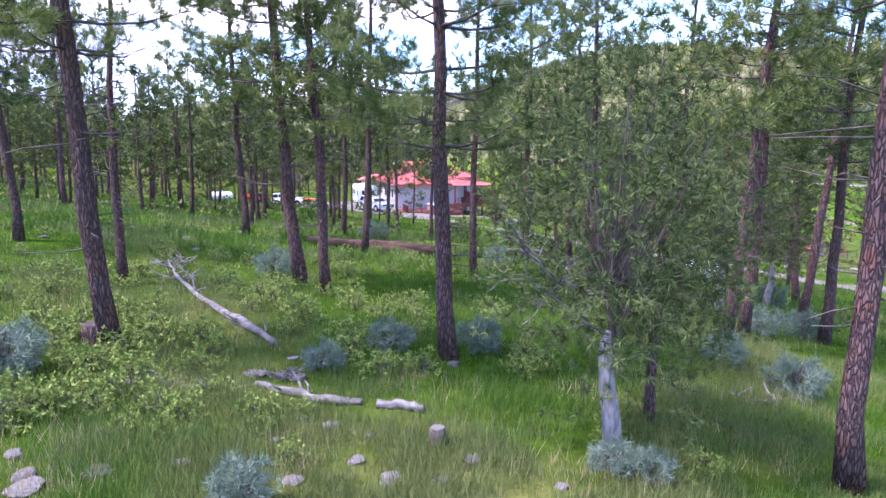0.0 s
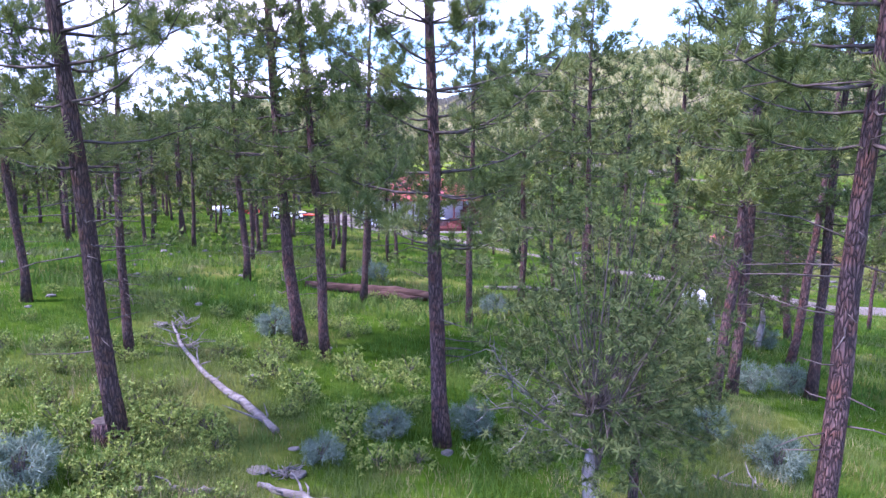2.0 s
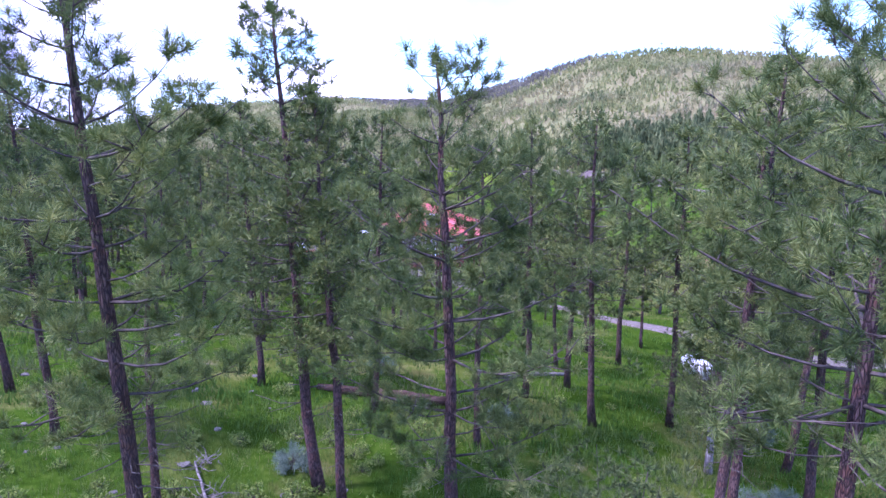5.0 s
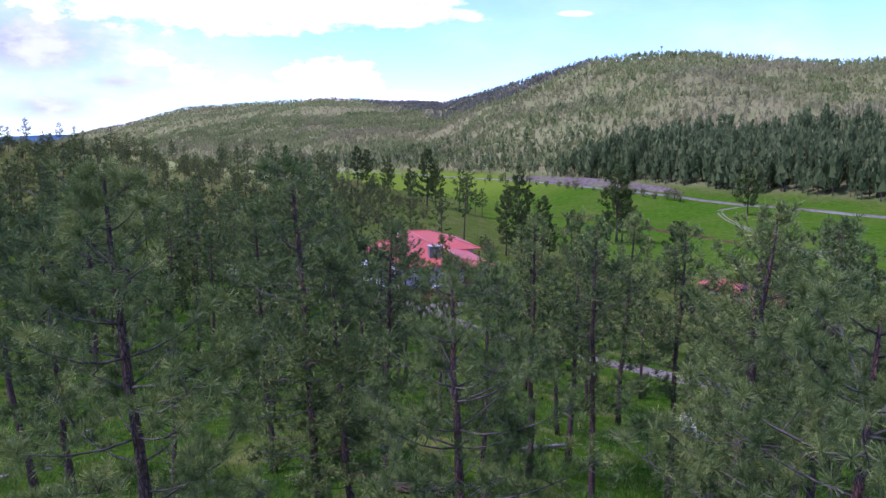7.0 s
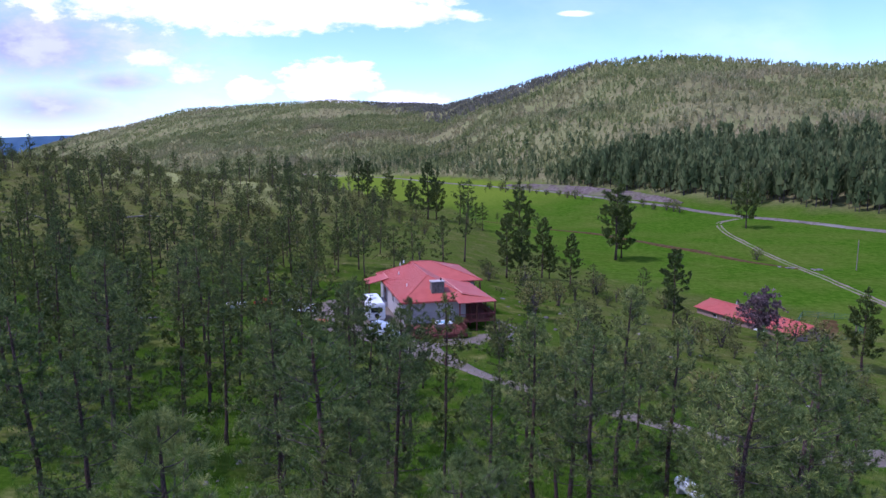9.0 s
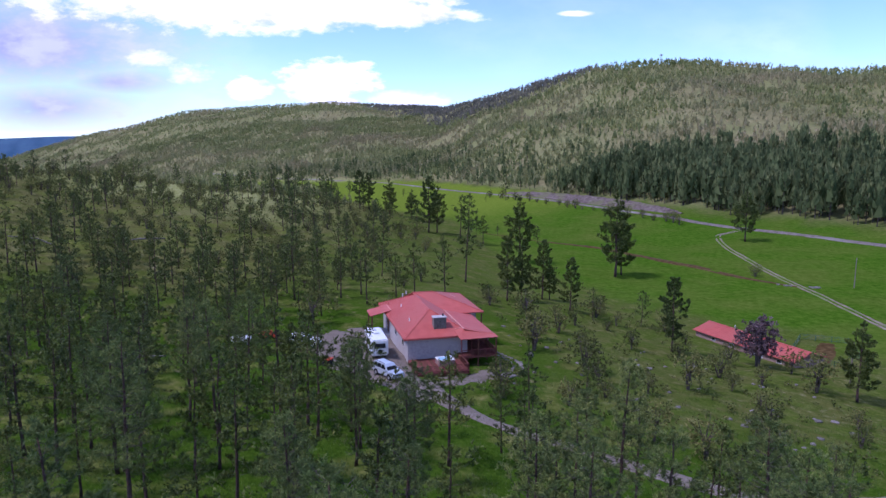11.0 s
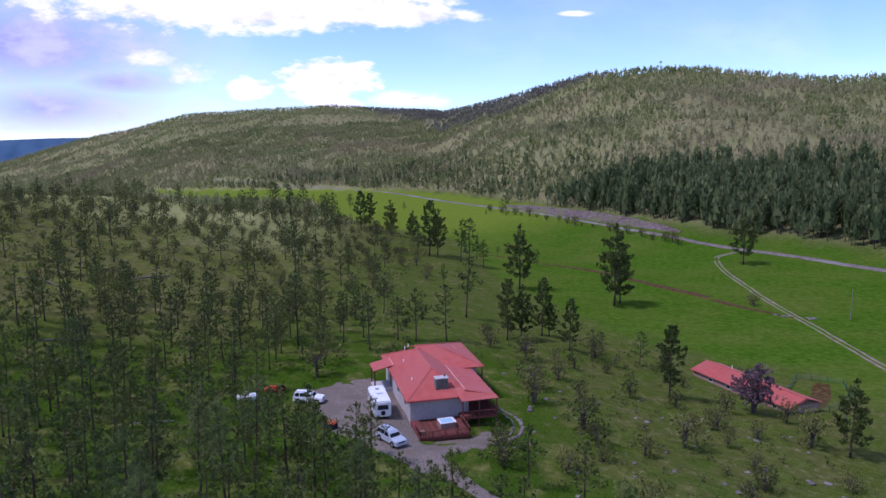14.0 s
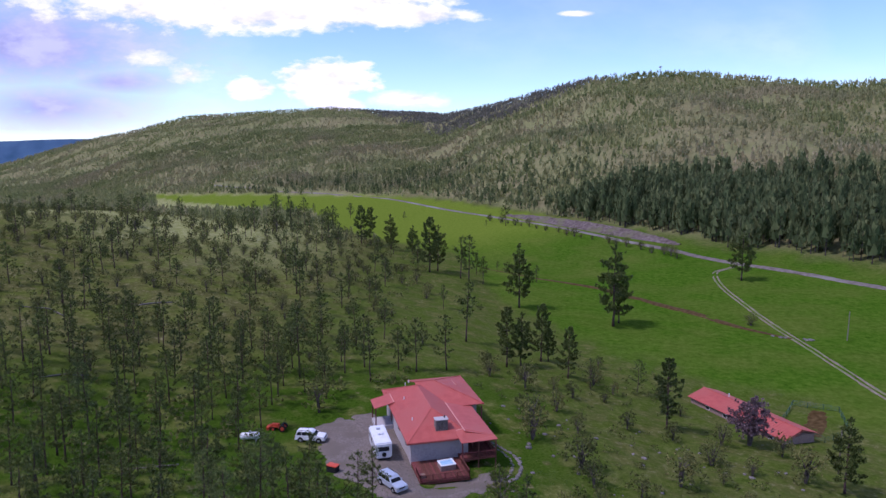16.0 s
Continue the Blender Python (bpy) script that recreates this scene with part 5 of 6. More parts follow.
def suv(paint, label, racks=False):
    """A large station car: lower body, cabin with glass, bumpers, lights, wheels. Front towards +x."""
    car = tagged(new("suv"), label, "car")
    bm = bmesh.new()
    outline = [(-2.35, 0.38), (-2.38, 0.75), (-2.3, 1.12), (0.95, 1.12), (1.75, 1.06), (2.3, 0.95), (2.4, 0.7), (2.38, 0.38)]
    rows = [[bm.verts.new((x, y * (0.97 if z > 1.0 else 1.0), z)) for x, z in outline] for y in (-0.95, 0.95)]
    n = len(outline)
    for i in range(n):
        bm.faces.new((rows[0][i], rows[0][(i + 1) % n], rows[1][(i + 1) % n], rows[1][i]))
    bm.faces.new(rows[0][::-1]), bm.faces.new(rows[1])
    bmesh.ops.recalc_face_normals(bm, faces=bm.faces)
    bmesh.ops.bevel(bm, geom=list(bm.edges), offset=0.05, segments=2, affect="EDGES")
    body = part("body", bm, paint, car)
    cab = bmesh.new()
    q = [cab.verts.new(c) for c in ((-2.28, -0.9, 1.1), (1.05, -0.9, 1.1), (1.05, 0.9, 1.1), (-2.28, 0.9, 1.1), (-2.1, -0.72, 1.78), (0.28, -0.72, 1.8), (0.28, 0.72, 1.8), (-2.1, 0.72, 1.78))]
    for f in ((0, 1, 5, 4), (1, 2, 6, 5), (2, 3, 7, 6), (3, 0, 4, 7), (4, 5, 6, 7)):
        cab.faces.new([q[i] for i in f])
    bmesh.ops.bevel(cab, geom=list(cab.edges), offset=0.05, segments=2, affect="EDGES")
    cabin = part("cabin", cab, paint, car)

    def glass(corners):
        g = bmesh.new()
        g.faces.new([g.verts.new(c) for c in corners])
        made = bmesh.ops.solidify(g, geom=g.faces[:], thickness=0.02)
        part("window", g, DARK_GLASS, cabin, "dark tinted car window")

    for s in (-1, 1):
        for x0, x1, t0, t1 in ((-2.12, -1.35, -2.0, -1.36), (-1.28, -0.42, -1.28, -0.46), (-0.34, 0.72, -0.34, 0.2)):
            glass([(x0, s * 0.895, 1.16), (x1, s * 0.895, 1.16), (t1, s * 0.76, 1.68), (t0, s * 0.76, 1.68)])
    glass([(1.03, -0.78, 1.14), (1.03, 0.78, 1.14), (0.34, 0.66, 1.73), (0.34, -0.66, 1.73)])
    glass([(-2.3, -0.76, 1.16), (-2.3, 0.76, 1.16), (-2.14, 0.64, 1.7), (-2.14, -0.64, 1.7)])
    for x in (-2.42, 2.36):
        part("bumper", block((x - 0.06, -0.9, 0.36), (x + 0.1, 0.9, 0.58), 0.04), RUBBER if racks else paint, car)
    for s in (-1, 1):
        part("headlight", block((2.3, s * 0.72 - 0.17, 0.72), (2.4, s * 0.72 + 0.17, 0.88), 0.03), STEEL, body, "clear headlight")
        part("tail_light", block((-2.4, s * 0.82 - 0.08, 0.8), (-2.32, s * 0.82 + 0.08, 1.08), 0.02), RED_PAINT, body, "red tail light")
        part("mirror", block((0.75, s * 1.02 - 0.08, 1.12), (0.9, s * 1.02 + 0.08, 1.28), 0.04), paint, cabin)
        part("roof_rail", block((-1.9, s * 0.62 - 0.03, 1.82), (0.1, s * 0.62 + 0.03, 1.87), 0.01), RUBBER, cabin)
    part("grille", block((2.36, -0.5, 0.7), (2.42, 0.5, 0.88), 0.02), RUBBER, body)
    for x in (-1.5, 1.5):
        for s in (-1, 1):
            part("wheel_arch", rod((x, s * 0.9, 0.4), (x, s * 0.965, 0.4), 0.46, 0.46, 18), RUBBER, body)
    wheels(car, [(x, y) for x in (-1.5, 1.5) for y in (-0.86, 0.86)], 0.37, 0.26)
    return car


def park(car, x, y, turn, lift=0.0):
    car.matrix_basis = pose(x, y, float(ground_z(x, y)) + 0.14 + lift, 0, 0, turn)


park(suv(WHITE, "large white station car parked on the gravel yard"), -22.2, 100.7, -6)
park(suv(SILVER, "silver-blue station car parked on the gravel drive"), -7.9, 83.9, -51)


def trailer():
    """A travel trailer: rounded white box body, windows, door, roof unit, wheels and tongue."""
    t = tagged(new("travel_trailer"), "white travel trailer parked beside the house", "trailer")
    bm = block((-3.5, -1.25, 0.55), (3.5, 1.25, 2.95), 0.18)
    body = part("body", bm, WHITE, t)
    part("roof_unit", block((-0.5, -0.45, 2.95), (0.5, 0.45, 3.22), 0.08), WHITE, body, "white roof air unit")
    part("roof_hatch", block((1.6, -0.3, 2.95), (2.2, 0.3, 3.05), 0.03), STEEL, body)
    for s in (-1, 1):
        part("stripe", block((-3.35, s * 1.255 - 0.004, 1.35), (3.35, s * 1.255 + 0.004, 1.5)), STEEL, body, "grey side stripe")
        for x in (-2.2, 0.3, 2.2):
            part("window", block((x - 0.5, s * 1.255 - 0.012, 1.65), (x + 0.5, s * 1.255 + 0.012, 2.35), 0.01), DARK_GLASS, body, "dark window")
    part("window", block((-3.52, -0.8, 1.7), (-3.49, 0.8, 2.4), 0.01), DARK_GLASS, body)
    part("window", block((3.49, -0.8, 1.7), (3.52, 0.8, 2.4), 0.01), DARK_GLASS, body)
    part("door", block((-1.3, 1.245, 0.7), (-0.6, 1.275, 2.5), 0.01), WHITE, body)
    part("chassis", block((-3.4, -0.9, 0.38), (3.4, 0.9, 0.55)), RUBBER, t)
    part("tongue", block((3.4, -0.08, 0.4), (4.6, 0.08, 0.52)), STEEL, t)
    wheels(t, [(x, y) for x in (-0.75, 0.15) for y in (-1.05, 1.05)], 0.36, 0.24)
    part("spare_wheel", rod((-3.55, 0, 1.25), (-3.75, 0, 1.25), 0.33, 0.33, 16), RUBBER, t, "black covered spare wheel")
    t.matrix_basis = on_house(-3.6, 5.2, 0, 90)
    t.location.z = float(ground_z(t.location.x, t.location.y)) + 0.14


trailer()


def gas_tank(label, x, y, turn, length=3.2, r=0.55):
    tank = tagged(new("gas_tank"), label, "tank")
    zs = [(-length / 2, 0.12), (-length / 2 + 0.08, 0.6), (-length / 2 + 0.28, 0.92), (-length / 2 + 0.5, 1.0), (length / 2 - 0.5, 1.0), (length / 2 - 0.28, 0.92), (length / 2 - 0.08, 0.6), (length / 2, 0.12)]
    child("vessel", mesh_of("vessel", *tube([(u, 0, r + 0.35) for u, _ in zs], [k * r for _, k in zs], 24), WHITE, smooth_faces=True), tank, "white rounded pressure vessel")
    for u in (-length * 0.28, length * 0.28):
        part("foot", block((u - 0.1, -0.4, -0.2), (u + 0.1, 0.4, 0.45), 0.02), STUCCO, tank)
    part("dome", rod((0, 0, 2 * r + 0.3), (0, 0, 2 * r + 0.6), 0.22, 0.18, 14), STEEL, tank, "grey valve dome")
    tank.matrix_basis = pose(x, y, float(ground_z(x, y)), 0, 0, turn)


gas_tank("white gas tank on blocks among the pines", 17.4, 44.5, 112, 2.6, 0.5)
gas_tank("white gas tank on blocks at the yard's edge", -31.5, 99.0, 8)


def red_tractor():
    t = tagged(new("garden_tractor"), "small red tractor with a raised seat and bucket", "tractor")
    body = part("hood", block((0.1, -0.35, 0.55), (1.4, 0.35, 1.15), 0.08), RED_PAINT, t, "red hood")
    part("deck", block((-1.0, -0.55, 0.5), (0.2, 0.55, 0.62), 0.03), RED_PAINT, t)
    part("seat", block((-0.75, -0.25, 0.62), (-0.3, 0.25, 1.15), 0.08), RUBBER, t)
    part("roll_bar", rod((-0.9, 0.45, 0.6), (-0.9, 0.45, 2.0), 0.04), RUBBER, t)
    part("roll_bar", rod((-0.9, -0.45, 0.6), (-0.9, -0.45, 2.0), 0.04), RUBBER, t)
    part("bucket", block((1.6, -0.75, 0.2), (2.1, 0.75, 0.75), 0.05), RED_PAINT, t)
    for s in (-1, 1):
        part("arm", block((0.2, s * 0.5 - 0.05, 0.7), (1.65, s * 0.5 + 0.05, 0.85)), RED_PAINT, t)
    wheels(t, [(-0.6, -0.6), (-0.6, 0.6)], 0.55, 0.3, RED_PAINT)
    wheels(t, [(1.0, -0.45), (1.0, 0.45)], 0.32, 0.22, RED_PAINT)
    t.matrix_basis = pose(-28.0, 104.0, float(ground_z(-28.0, 104.0)), 0, 0, 175)


red_tractor()


def red_bin():
    b = tagged(new("storage_bin"), "dark bin with a red lid at the yard's edge", "bin")
    part("box", block((-0.8, -0.5, 0), (0.8, 0.5, 0.9), 0.04), RUBBER, b)
    part("lid", block((-0.85, -0.55, 0.9), (0.85, 0.55, 1.05), 0.04), RED_PAINT, b, "red lid")
    b.matrix_basis = pose(-16.7, 88.2, float(ground_z(-16.7, 88.2)) + 0.05, 0, 0, -25)


red_bin()


# ---- barn in the valley ----
def build_barn():
    barn = tagged(new("barn"), "long low barn with a red metal gable roof", "barn")
    z0 = float(ground_z(65, 137.0))
    barn.matrix_basis = pose(65.0, 137.2, 0, 0, 0, -66.5)
    L, W, E, R = 13.2, 4.7, -11.5, -10.0
    part("wall", block((-L + 0.5, -W + 0.5, z0 - 1.0), (L - 0.5, W - 0.5, E)), BARN_WALL, barn, "brown board wall")
    for x in (-L + 0.5, L - 0.5):
        gable = bmesh.new()
        gable.faces.new([gable.verts.new(c) for c in ((x, -W + 0.5, E), (x, W - 0.5, E), (x, 0, R - 0.12))])
        bmesh.ops.solidify(gable, geom=gable.faces[:], thickness=0.1)
        part("gable", gable, BARN_WALL, barn)
    roof = fan("roof", [((-L, -W, E), (L, -W, E), (L, 0, R), (-L, 0, R)), ((L, W, E), (-L, W, E), (-L, 0, R), (L, 0, R))], ROOF, barn, "red sheet-metal gable roof", thick=0.1)
    strip("ridge_cap", (-L, 0, R + 0.03), (L, 0, R + 0.03), ROOF, roof, 0.3, 0.06)
    for i in range(40):
        x = -L + 0.3 + i * 0.68
        strip("seam", (x, -W, E + 0.04), (x, 0, R + 0.04), ROOF, roof, 0.04, 0.035)
    part("door", block((3.0, -W + 0.44, z0 - 0.4), (5.6, -W + 0.52, E - 0.15), 0.01), WHITE, barn, "pale sliding door")
    for x in (-8, -3, 9):
        w = part("window", block((x, -W + 0.46, E - 1.2), (x + 1.1, -W + 0.52, E - 0.4), 0.01), WHITE, barn)
        part("pane", block((x + 0.08, -W + 0.45, E - 1.12), (x + 1.02, -W + 0.47, E - 0.48)), DARK_GLASS, w)
    part("vent_pipe", rod((-7, 1.5, R - 0.8), (-7, 1.5, R + 0.3), 0.1), WHITE, barn)


build_barn()


def fence(points, label, height=1.3, gap=2.6, mat=FENCE_GREEN, rails=(0.25, 0.6, 0.95, 1.25)):
    f = tagged(new("fence"), label, "fence")
    pts = np.array(points, float)
    for (x0, y0), (x1, y1) in zip(pts[:-1], pts[1:]):
        n = max(1, int(math.hypot(x1 - x0, y1 - y0) / gap))
        at = [(x0 + (x1 - x0) * i / n, y0 + (y1 - y0) * i / n) for i in range(n + 1)]
        for i, (x, y) in enumerate(at):
            z = float(ground_z(x, y))
            part("post", rod((x, y, z - 0.2), (x, y, z + height), 0.06, 0.06, 6), mat, f)
            if i:
                px, py = at[i - 1]
                pz = float(ground_z(px, py))
                for r in rails:
                    part("rail", rod((px, py, pz + r), (x, y, z + r), 0.03, 0.03, 4), mat, f)


fence([(73, 139), (80, 148), (88, 143), (84, 132), (76, 127), (73, 139)], "green steel pipe fence round the corral")


ribbon("corral_soil", [(75.5, 131), (79, 136), (82, 141), (84, 144)], [3, 5, 5, 3], CREEK_SOIL, "trampled straw-littered soil inside the corral", lift=0.12, wobble=0.6, cat="ground")


# ---- wires, tower, creek, track ----
def power_pole(x, y, height, label):
    p = tagged(new("utility_pole"), label, "pole")
    part("mast", rod((0, 0, -0.3), (0, 0, height), 0.14, 0.1, 10), POLE_WOOD, p)
    arm = part("crossarm", block((-1.1, -0.06, height - 0.7), (1.1, 0.06, height - 0.56), 0.01), POLE_WOOD, p)
    for u in (-0.95, 0.0, 0.95):
        part("insulator", rod((u, 0, height - 0.56), (u, 0, height - 0.36), 0.05, 0.03, 8), STUCCO, arm)
    p.matrix_basis = pose(x, y, float(ground_z(x, y)), 0, 0, 60)


power_pole(119.5, 194.4, 9.0, "thin wooden utility pole in the meadow")
power_pole(68.3, 109.0, 8.0, "thin wooden utility pole beside the barn")


def lookout_tower():
    t = tagged(new("lattice_tower"), "slim steel lattice tower on the hilltop", "tower")
    h, w = 13.0, 1.0
    for a, b in ((-1, -1), (1, -1), (1, 1), (-1, 1)):
        part("leg", rod((a * w, b * w, -2), (a * w * 0.45, b * w * 0.45, h), 0.14, 0.1, 5), STEEL, t)
    for i in range(6):
        z, k = i * 2.0, 1 - 0.55 * i * 2.0 / h
        part("brace", rod((-w * k, -w * k, z), (w * k * 0.92, -w * k * 0.92, z + 2), 0.08, 0.08, 4), STEEL, t)
        part("brace", rod((w * k, -w * k, z), (-w * k * 0.92, -w * k * 0.92, z + 2), 0.08, 0.08, 4), STEEL, t)
    part("cabin", block((-1.4, -1.4, h - 3.2), (1.4, 1.4, h - 1.2), 0.1), STEEL, t)
    t.matrix_basis = pose(303.0, 986.0, float(ground_z(303.0, 986.0)) + 1, 0, 0, 20)


lookout_tower()

ribbon("creek_bank", [(18, 300), (30, 291), (41, 282), (58, 265), (69, 250), (77, 237), (84, 227), (91, 213), (98, 203), (104, 196)], [1.2, 2.0, 2.6, 3.4, 4.4, 4.8, 4.6, 4.0, 3.0, 1.8], CREEK_SOIL, "bare brown cut bank of the creek through the meadow", lift=0.12, wobble=0.5, cat="ground")
TRACK = np.array([(131, 300), (124, 294), (117, 288), (113.5, 280), (110, 266), (107, 244), (106, 224), (105, 203), (104, 182), (104, 166), (104, 150), (106, 120)], float)
for side in (-0.85, 0.85):
    ribbon("track_rut", TRACK + (side, 0), 0.9, TRACK_DIRT, "pale two-rut dirt track across the meadow", lift=0.1, wobble=0.2, seed=4 + int(side > 0))
def rock_bank():
    """The bare cut above the road: a steep stony face with a rounded, ragged crest."""
    line = np.column_stack([np.interp(np.linspace(0, 4, 61), range(5), CUT[:, k]) for k in (0, 1)]) - (3, 3)
    along = np.gradient(line, axis=0)
    along /= np.linalg.norm(along, axis=1)[:, None]
    side = np.stack([along[:, 1], -along[:, 0]], 1)
    across = np.linspace(-1, 1, 13)
    ends = np.sin(np.pi * np.linspace(0.02, 0.98, 61)) ** 0.6
    half = 6.5 * ends
    x = line[:, :1] + side[:, :1] * across * half[:, None]
    y = line[:, 1:] + side[:, 1:] * across * half[:, None]
    rise = np.interp(across, (-1, -0.7, -0.35, 0.2, 0.8, 1), (-0.5, 2.6, 4.0, 2.6, 0.6, -0.5))
    z = ground_z(x, y) + rise * np.where(rise > 0, ends[:, None], 1) + 0.35 * waves(x, y, 5, 88, 3) * (np.abs(across) < 0.9)
    faces = [(i * 13 + j, i * 13 + j + 1, (i + 1) * 13 + j + 1, (i + 1) * 13 + j) for i in range(60) for j in range(12)]
    tagged(new("rock_cut", mesh_of("rock_cut", np.stack([x, y, z], -1).reshape(-1, 3), faces, TALUS)), "bare pinkish stony cut slope above the road", "ground", kind="structure")


rock_bank()
YARD = np.array([(-22.3, 106.2), (-19.1, 110.5), (-14.1, 113), (-8.8, 108.3), (-4.6, 88.4), (-3.4, 86), (0.3, 87.5), (6.0, 90.5), (6.5, 87.0), (5.0, 84.9), (-0.5, 81.8), (-2.0, 79.0), (0.1, 75.4), (-3.6, 75.3), (-6.4, 78.4), (-12.2, 84.5), (-16.2, 86.9), (-18.8, 94.3)], float)


def gravel_yard():
    """The yard: a sheet of gravel over the soil, cut along its ragged outline."""
    xs, ys = np.arange(-25, 9, 0.5), np.arange(72, 116, 0.5)
    x, y = np.meshgrid(xs, ys)
    inside = np.zeros(x.shape, bool)
    for (x0, y0), (x1, y1) in zip(YARD, np.roll(YARD, -1, 0)):
        inside ^= ((y0 > y) != (y1 > y)) & (x < (x1 - x0) * (y - y0) / (y1 - y0 + 1e-9) + x0)
    rim = beside(np.vstack([YARD, YARD[:1]]), x, y)
    depth = np.where(inside, rim, -rim) + 0.45 * waves(x, y, 3.5, 77, 3)
    z = ground_z(x, y) + np.clip(0.04 + 0.16 * depth, -0.3, 0.12)
    cols = len(xs)
    faces = [(j * cols + i, j * cols + i + 1, (j + 1) * cols + i + 1, (j + 1) * cols + i) for j in range(len(ys) - 1) for i in range(cols - 1) if depth[j:j + 2, i:i + 2].max() > -0.8]
    used = sorted({k for f in faces for k in f})
    at = {k: i for i, k in enumerate(used)}
    verts = np.stack([x, y, z], -1).reshape(-1, 3)[used]
    tagged(new("gravel_yard", mesh_of("gravel_yard", verts, [tuple(at[k] for k in f) for f in faces], GRAVEL, smooth_faces=True)), "pale gravel yard beside the house", "road", kind="structure")


gravel_yard()


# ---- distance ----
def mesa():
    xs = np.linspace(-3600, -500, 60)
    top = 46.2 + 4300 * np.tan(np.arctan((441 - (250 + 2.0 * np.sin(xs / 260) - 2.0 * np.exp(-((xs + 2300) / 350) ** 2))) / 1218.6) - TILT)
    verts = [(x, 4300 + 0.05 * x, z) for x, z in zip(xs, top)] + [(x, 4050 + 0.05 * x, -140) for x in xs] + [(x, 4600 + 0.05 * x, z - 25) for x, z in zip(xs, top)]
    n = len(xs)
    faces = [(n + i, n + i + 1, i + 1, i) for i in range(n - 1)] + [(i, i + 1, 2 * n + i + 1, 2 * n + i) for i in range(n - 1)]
    tagged(new("backdrop", mesh_of("backdrop", verts, faces, DISTANT_HAZED, smooth_faces=True)), "far wooded mesa on the horizon, tinted blue for haze", "backdrop", kind="structure")


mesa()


# ---- forest floor: logs, stumps, stones ----
def log(label, points, radii, mat, seed=0, stubs=0, name="fallen_log"):
    rs = np.random.RandomState(seed)
    pts = np.array([(x, y, float(ground_z(x, y)) + r * 0.75 + dz) for (x, y, dz), r in zip(points, radii)])
    thing = tagged(new(name), label, "log")
    f = np.linspace(0, len(pts) - 1, 4 * (len(pts) - 1) + 1)
    line = np.column_stack([np.interp(f, np.arange(len(pts)), pts[:, c]) for c in range(3)])
    line[1:-1] += rs.normal(0, 0.02, (len(line) - 2, 3))
    child("stem", mesh_of("stem", *tube(line, np.interp(f, np.arange(len(pts)), radii), 10, 0.14, seed), mat, smooth_faces=True), thing)
    for _ in range(stubs):
        k = rs.randint(1, len(line) - 1)
        d = np.array([rs.normal(0, 0.6), rs.normal(0, 0.5), rs.uniform(0.3, 1.0)])
        p = line[k]
        tip = p + d * rs.uniform(0.25, 0.6)
        child("branch_stub", mesh_of("branch_stub", *tube(np.array([p, (p + tip) / 2 + rs.normal(0, 0.04, 3), tip]), [0.03, 0.022, 0.006], 5), mat), thing)
    return thing


log("long silver-grey fallen trunk with broken limbs", [(-8.1, 20.8, 0.15), (-6.9, 18.4, 0.1), (-5.5, 16.3, 0.05), (-4.2, 14.9, 0.0), (-3.1, 13.6, 0)], [0.03, 0.05, 0.07, 0.1, 0.08], DEADWOOD, 2, 9)
log("weathered grey log lying in the grass", [(-2.9, 11.35, 0), (-2.2, 11.1, 0), (-1.6, 10.9, 0), (-1.0, 10.85, 0)], [0.05, 0.08, 0.09, 0.06], DEADWOOD, 3, 3)
log("short weathered grey log lying in the grass", [(-0.75, 10.75, 0), (-0.3, 10.75, 0), (0.02, 10.62, 0)], [0.08, 0.09, 0.07], DEADWOOD, 4, 0)
log("short grey log half hidden by shrubs", [(-4.35, 10.8, 0), (-3.9, 10.85, 0), (-3.55, 11.0, 0)], [0.05, 0.07, 0.05], DEADWOOD, 5, 1)
log("short grey log half hidden by shrubs", [(-4.95, 10.8, 0), (-4.6, 10.75, 0)], [0.06, 0.05], DEADWOOD, 6, 0)
log("large decayed reddish log across the slope", [(-5.6, 29.4, 0), (-3.6, 29.3, 0), (-1.6, 28.9, 0), (0.3, 28.6, 0.05)], [0.14, 0.22, 0.28, 0.2], RED_LOG, 7, 2)
log("second decayed log beside the large one", [(-2.8, 28.5, 0), (-1.4, 28.3, 0), (-0.4, 28.2, 0)], [0.14, 0.17, 0.12], RED_LOG, 8, 0)
log("forked bare branch lying in the grass", [(6.4, 13.9, 0), (6.9, 13.5, 0), (7.5, 13.6, 0)], [0.03, 0.035, 0.02], DEADWOOD, 9, 6, "fallen_branch")
log("fallen pale log among the far trunks", [(-44, 84, 0), (-41, 85.5, 0), (-38, 86.5, 0.2)], [0.1, 0.14, 0.12], DEADWOOD, 10, 3)
log("grey fallen trunk on the slope", [(-72, 112, 0), (-69, 115, 0.2), (-65, 116, 0.4)], [0.12, 0.16, 0.1], DEADWOOD, 11, 5)
log("fallen log on the slope below the drive", [(2.6, 34.0, 0), (4.6, 35.2, 0.1), (7.2, 36.6, 0.2)], [0.08, 0.12, 0.1], DEADWOOD, 12, 4)


def brush_pile(label, x, y, size, seed):
    """A heap of thin dead twigs on the ground."""
    rs = np.random.RandomState(seed)
    pile = tagged(new("brushwood_pile"), label, "branches")
    for _ in range(26):
        a, up = rs.uniform(0, 6.28), rs.uniform(0.0, 0.55)
        d = np.array([np.cos(a), np.sin(a), up])
        p = np.array([*rs.normal(0, 0.22, 2), rs.uniform(0.02, 0.15)]) * size
        q = p + d * rs.uniform(0.3, 0.9) * size
        mid = (p + q) / 2 + rs.normal(0, 0.07, 3) * size
        child("twig", mesh_of("twig", *tube(np.array([p, mid, q]), [0.018, 0.013, 0.005], 4), DEADWOOD), pile)
    pile.matrix_basis = pose(x, y, float(ground_z(x, y)))


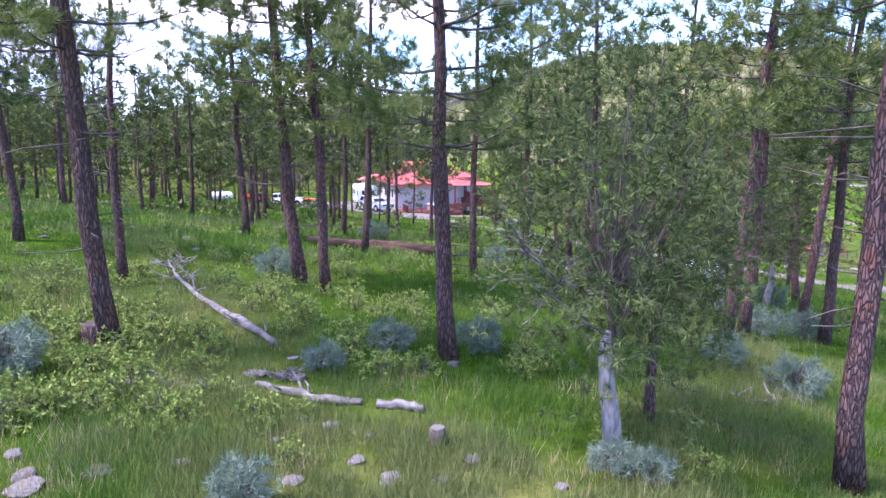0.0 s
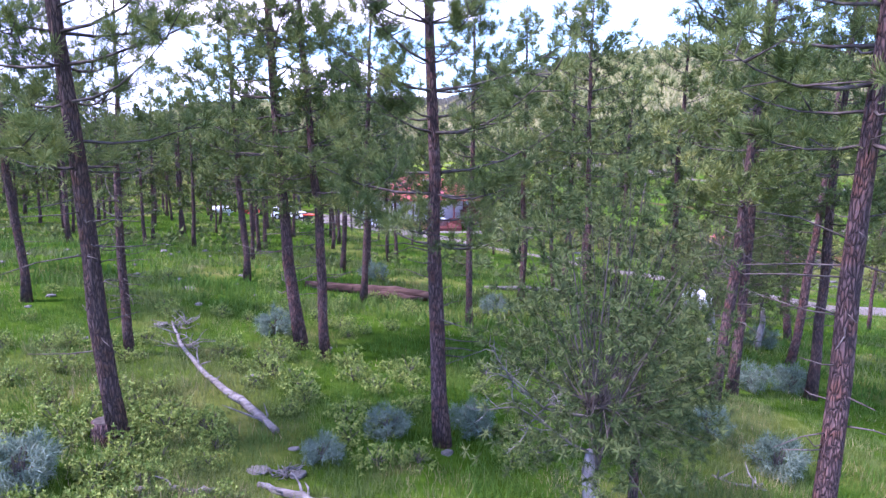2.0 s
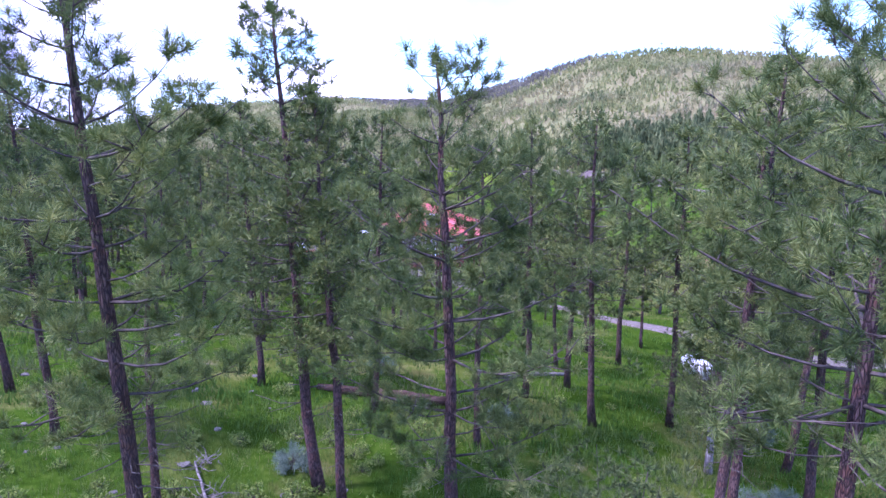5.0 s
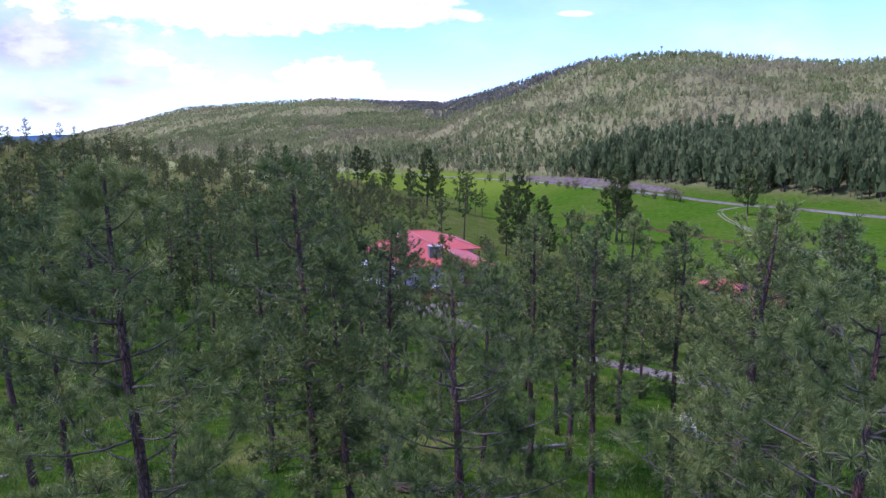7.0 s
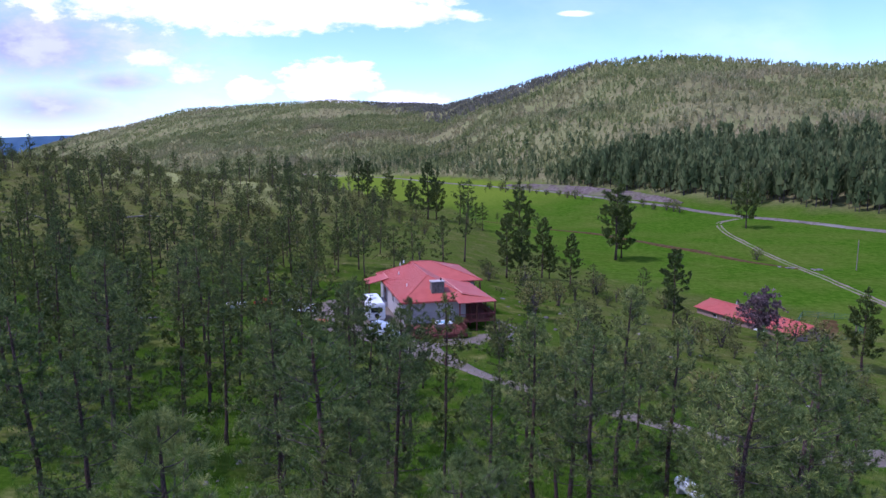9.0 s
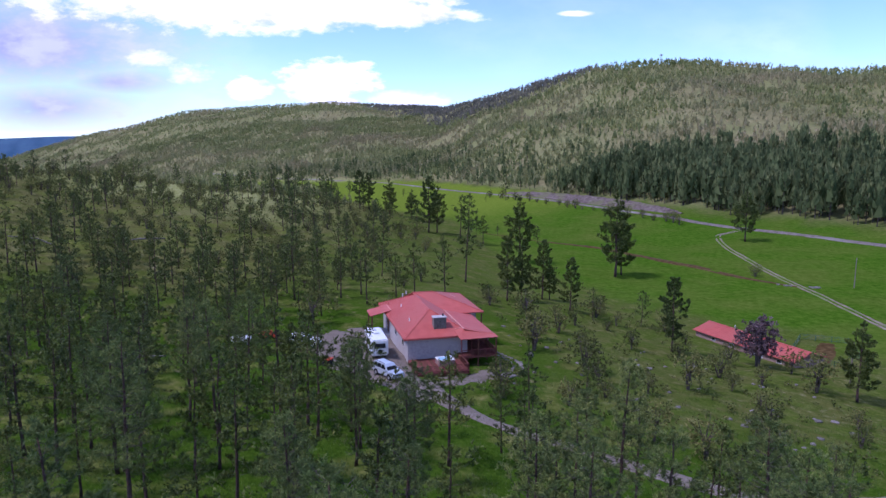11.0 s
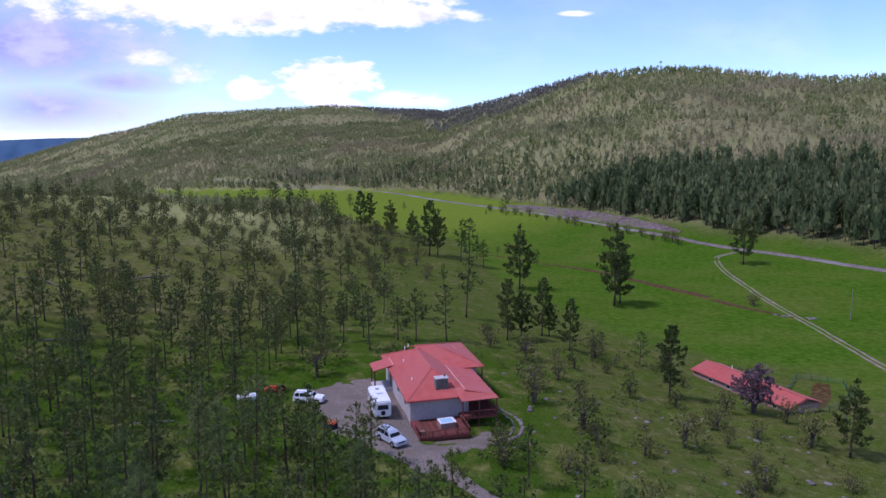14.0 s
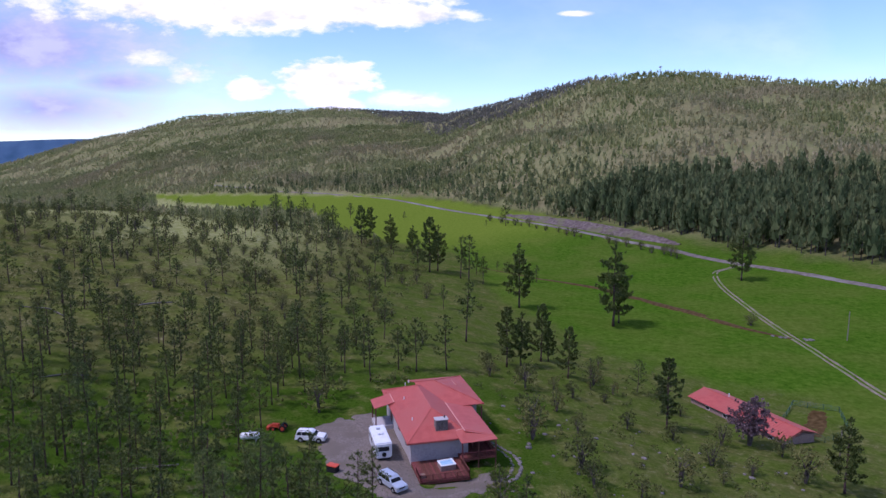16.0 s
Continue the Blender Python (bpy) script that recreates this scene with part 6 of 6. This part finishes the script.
log("bleached fallen trunk propped on the slope", [(-76, 159, 0.2), (-73, 161, 0.9), (-68.5, 163.5, 1.5)], [0.12, 0.2, 0.14], DEADWOOD, 13, 5)
log("bleached fallen trunk lying on the slope", [(-97, 148, 0.3), (-91, 149, 0.3), (-86, 146, 0.2)], [0.1, 0.18, 0.14], DEADWOOD, 14, 4)
brush_pile("tangle of bare grey twigs at the fallen trunk's end", -6.9, 18.9, 1.0, 3)
brush_pile("heap of pale bare twigs in the grass", -7.9, 20.9, 0.9, 4)
brush_pile("few grey twigs lying beside the weathered log", -2.5, 11.9, 0.45, 5)


def stump(label, x, y, r, h, mat, top, seed):
    s = tagged(new("tree_stump"), label, "stump")
    z = float(ground_z(x, y))
    child("bole", mesh_of("bole", *tube(np.array([(0, 0, -0.1), (0, 0, 0.05), (0.01, 0, h * 0.6), (0.02, 0, h)]), [r * 1.3, r * 1.12, r, r * 0.97], 14, 0.08, seed), mat, smooth_faces=True), s)
    part("cut_face", rod((0.02, 0, h - 0.01), (0.02, 0, h + 0.015), r * 0.88, r * 0.84, 14), top, s, "pale sawn top")
    s.matrix_basis = pose(x, y, z)


stump("small grey sawn stump in the grass", 0.25, 9.45, 0.12, 0.24, TWIG, DEADWOOD, 1)
stump("dark weathered stump at the foot of a pine", -6.2, 12.45, 0.24, 0.45, BARK, TWIG, 2)


def rock_shape(seed):
    bm = bmesh.new()
    bmesh.ops.create_icosphere(bm, subdivisions=2, radius=1.0)
    rs = random.Random(seed)
    off = Vector((rs.uniform(-9, 9), rs.uniform(-9, 9), seed))
    for v in bm.verts:
        v.co *= 1 + 0.45 * noise.noise(v.co * 0.9 + off) + 0.12 * noise.noise(v.co * 2.7 + off)
        v.co.z *= 0.55
        if v.co.z > 0.35:
            v.co.z = 0.35 + (v.co.z - 0.35) * 0.4
    me = bpy.data.meshes.new("rock")
    bm.to_mesh(me)
    bm.free()
    me.materials.append(STONE)
    return me


ROCKS = [rock_shape(k) for k in range(5)]
rng = random.Random(21)


def rock(x, y, size, label="grey stone half sunk in the grass", group="stones in the grass"):
    r = tagged(new("rock", rng.choice(ROCKS)), label, "rock", group=group)
    r.matrix_basis = pose(x, y, float(ground_z(x, y)) + 0.1 * size, rng.uniform(-9, 9), rng.uniform(-9, 9), rng.uniform(0, 360)) @ Matrix.Diagonal((size * rng.uniform(0.8, 1.3), size, size * rng.uniform(0.8, 1.2), 1))


for x, y, s in ((-4.6, 7.55, 0.13), (-1.39, 10.05, 0.15), (-0.86, 8.9, 0.11), (-0.37, 8.2, 0.1), (0.77, 9.05, 0.12), (-1.55, 8.0, 0.13), (0.32, 8.45, 0.1), (-5.0, 8.0, 0.11), (-2.05, 9.3, 0.09), (-1.85, 10.2, 0.1), (-0.75, 9.7, 0.08), (-0.35, 8.45, 0.13), (-6.6, 10.1, 0.15), (-2.3, 11.9, 0.16), (0.55, 13.2, 0.13), (-3.9, 7.7, 0.12), (0.95, 7.9, 0.08), (-2.6, 13.0, 0.1), (1.9, 8.4, 0.08)):
    rock(x, y, s)
# flat slabs lying flush with the soil
for x, y, s in ((-3.04, 11.95, 0.2), (-3.84, 7.8, 0.16), (-4.45, 7.3, 0.2), (-3.0, 8.2, 0.11)):
    slab = tagged(new("rock", ROCKS[1]), "flat pinkish stone slab sunk in the soil", "rock", group="flat stones")
    slab.matrix_basis = pose(x, y, float(ground_z(x, y)) + 0.03, 0, 0, 60 * x) @ Matrix.Diagonal((s * 1.2, s, s * 0.3, 1))
for _ in range(60):
    rock(rng.uniform(-22, -3), rng.uniform(14, 45), rng.uniform(0.08, 0.22))
for _ in range(90):
    x, y = rng.uniform(6, 62), rng.uniform(62, 125)
    if abs(x) < 0.66 * y and beside(DRIVE, x, y) > 4:
        rock(x, y, rng.uniform(0.15, 0.5), "pale stone on the dry slope", "stones on the dry slope")
# retaining edge of stones round the house's lower garden
EDGING = np.array([(7.2, 103.6), (8.6, 102.0), (10.1, 100.0), (10.9, 97.5), (11.0, 95.0), (10.6, 92.4), (9.8, 90.2), (8.6, 88.8), (7.2, 88.0)])
for shift, count, size in ((0.0, 46, 0.28), (-1.3, 34, 0.22)):
    for i in range(count):
        f = (i + rng.uniform(-0.2, 0.2)) / (count - 1) * 8
        x, y = float(np.interp(f, range(9), EDGING[:, 0])), float(np.interp(f, range(9), EDGING[:, 1]))
        rock(x + shift + rng.uniform(-0.12, 0.12), y + rng.uniform(-0.12, 0.12), size * rng.uniform(0.8, 1.15), "pale boulder of the garden edging", "garden edging stones")
# heaps of stone where the track crosses the creek
for x0, y0 in ((101.4, 197.4), (108.3, 195.4)):
    for _ in range(14):
        rock(x0 + rng.gauss(0, 1.0), y0 + rng.gauss(0, 0.7), rng.uniform(0.3, 0.7), "pale boulder beside the creek crossing", "creek crossing stones")
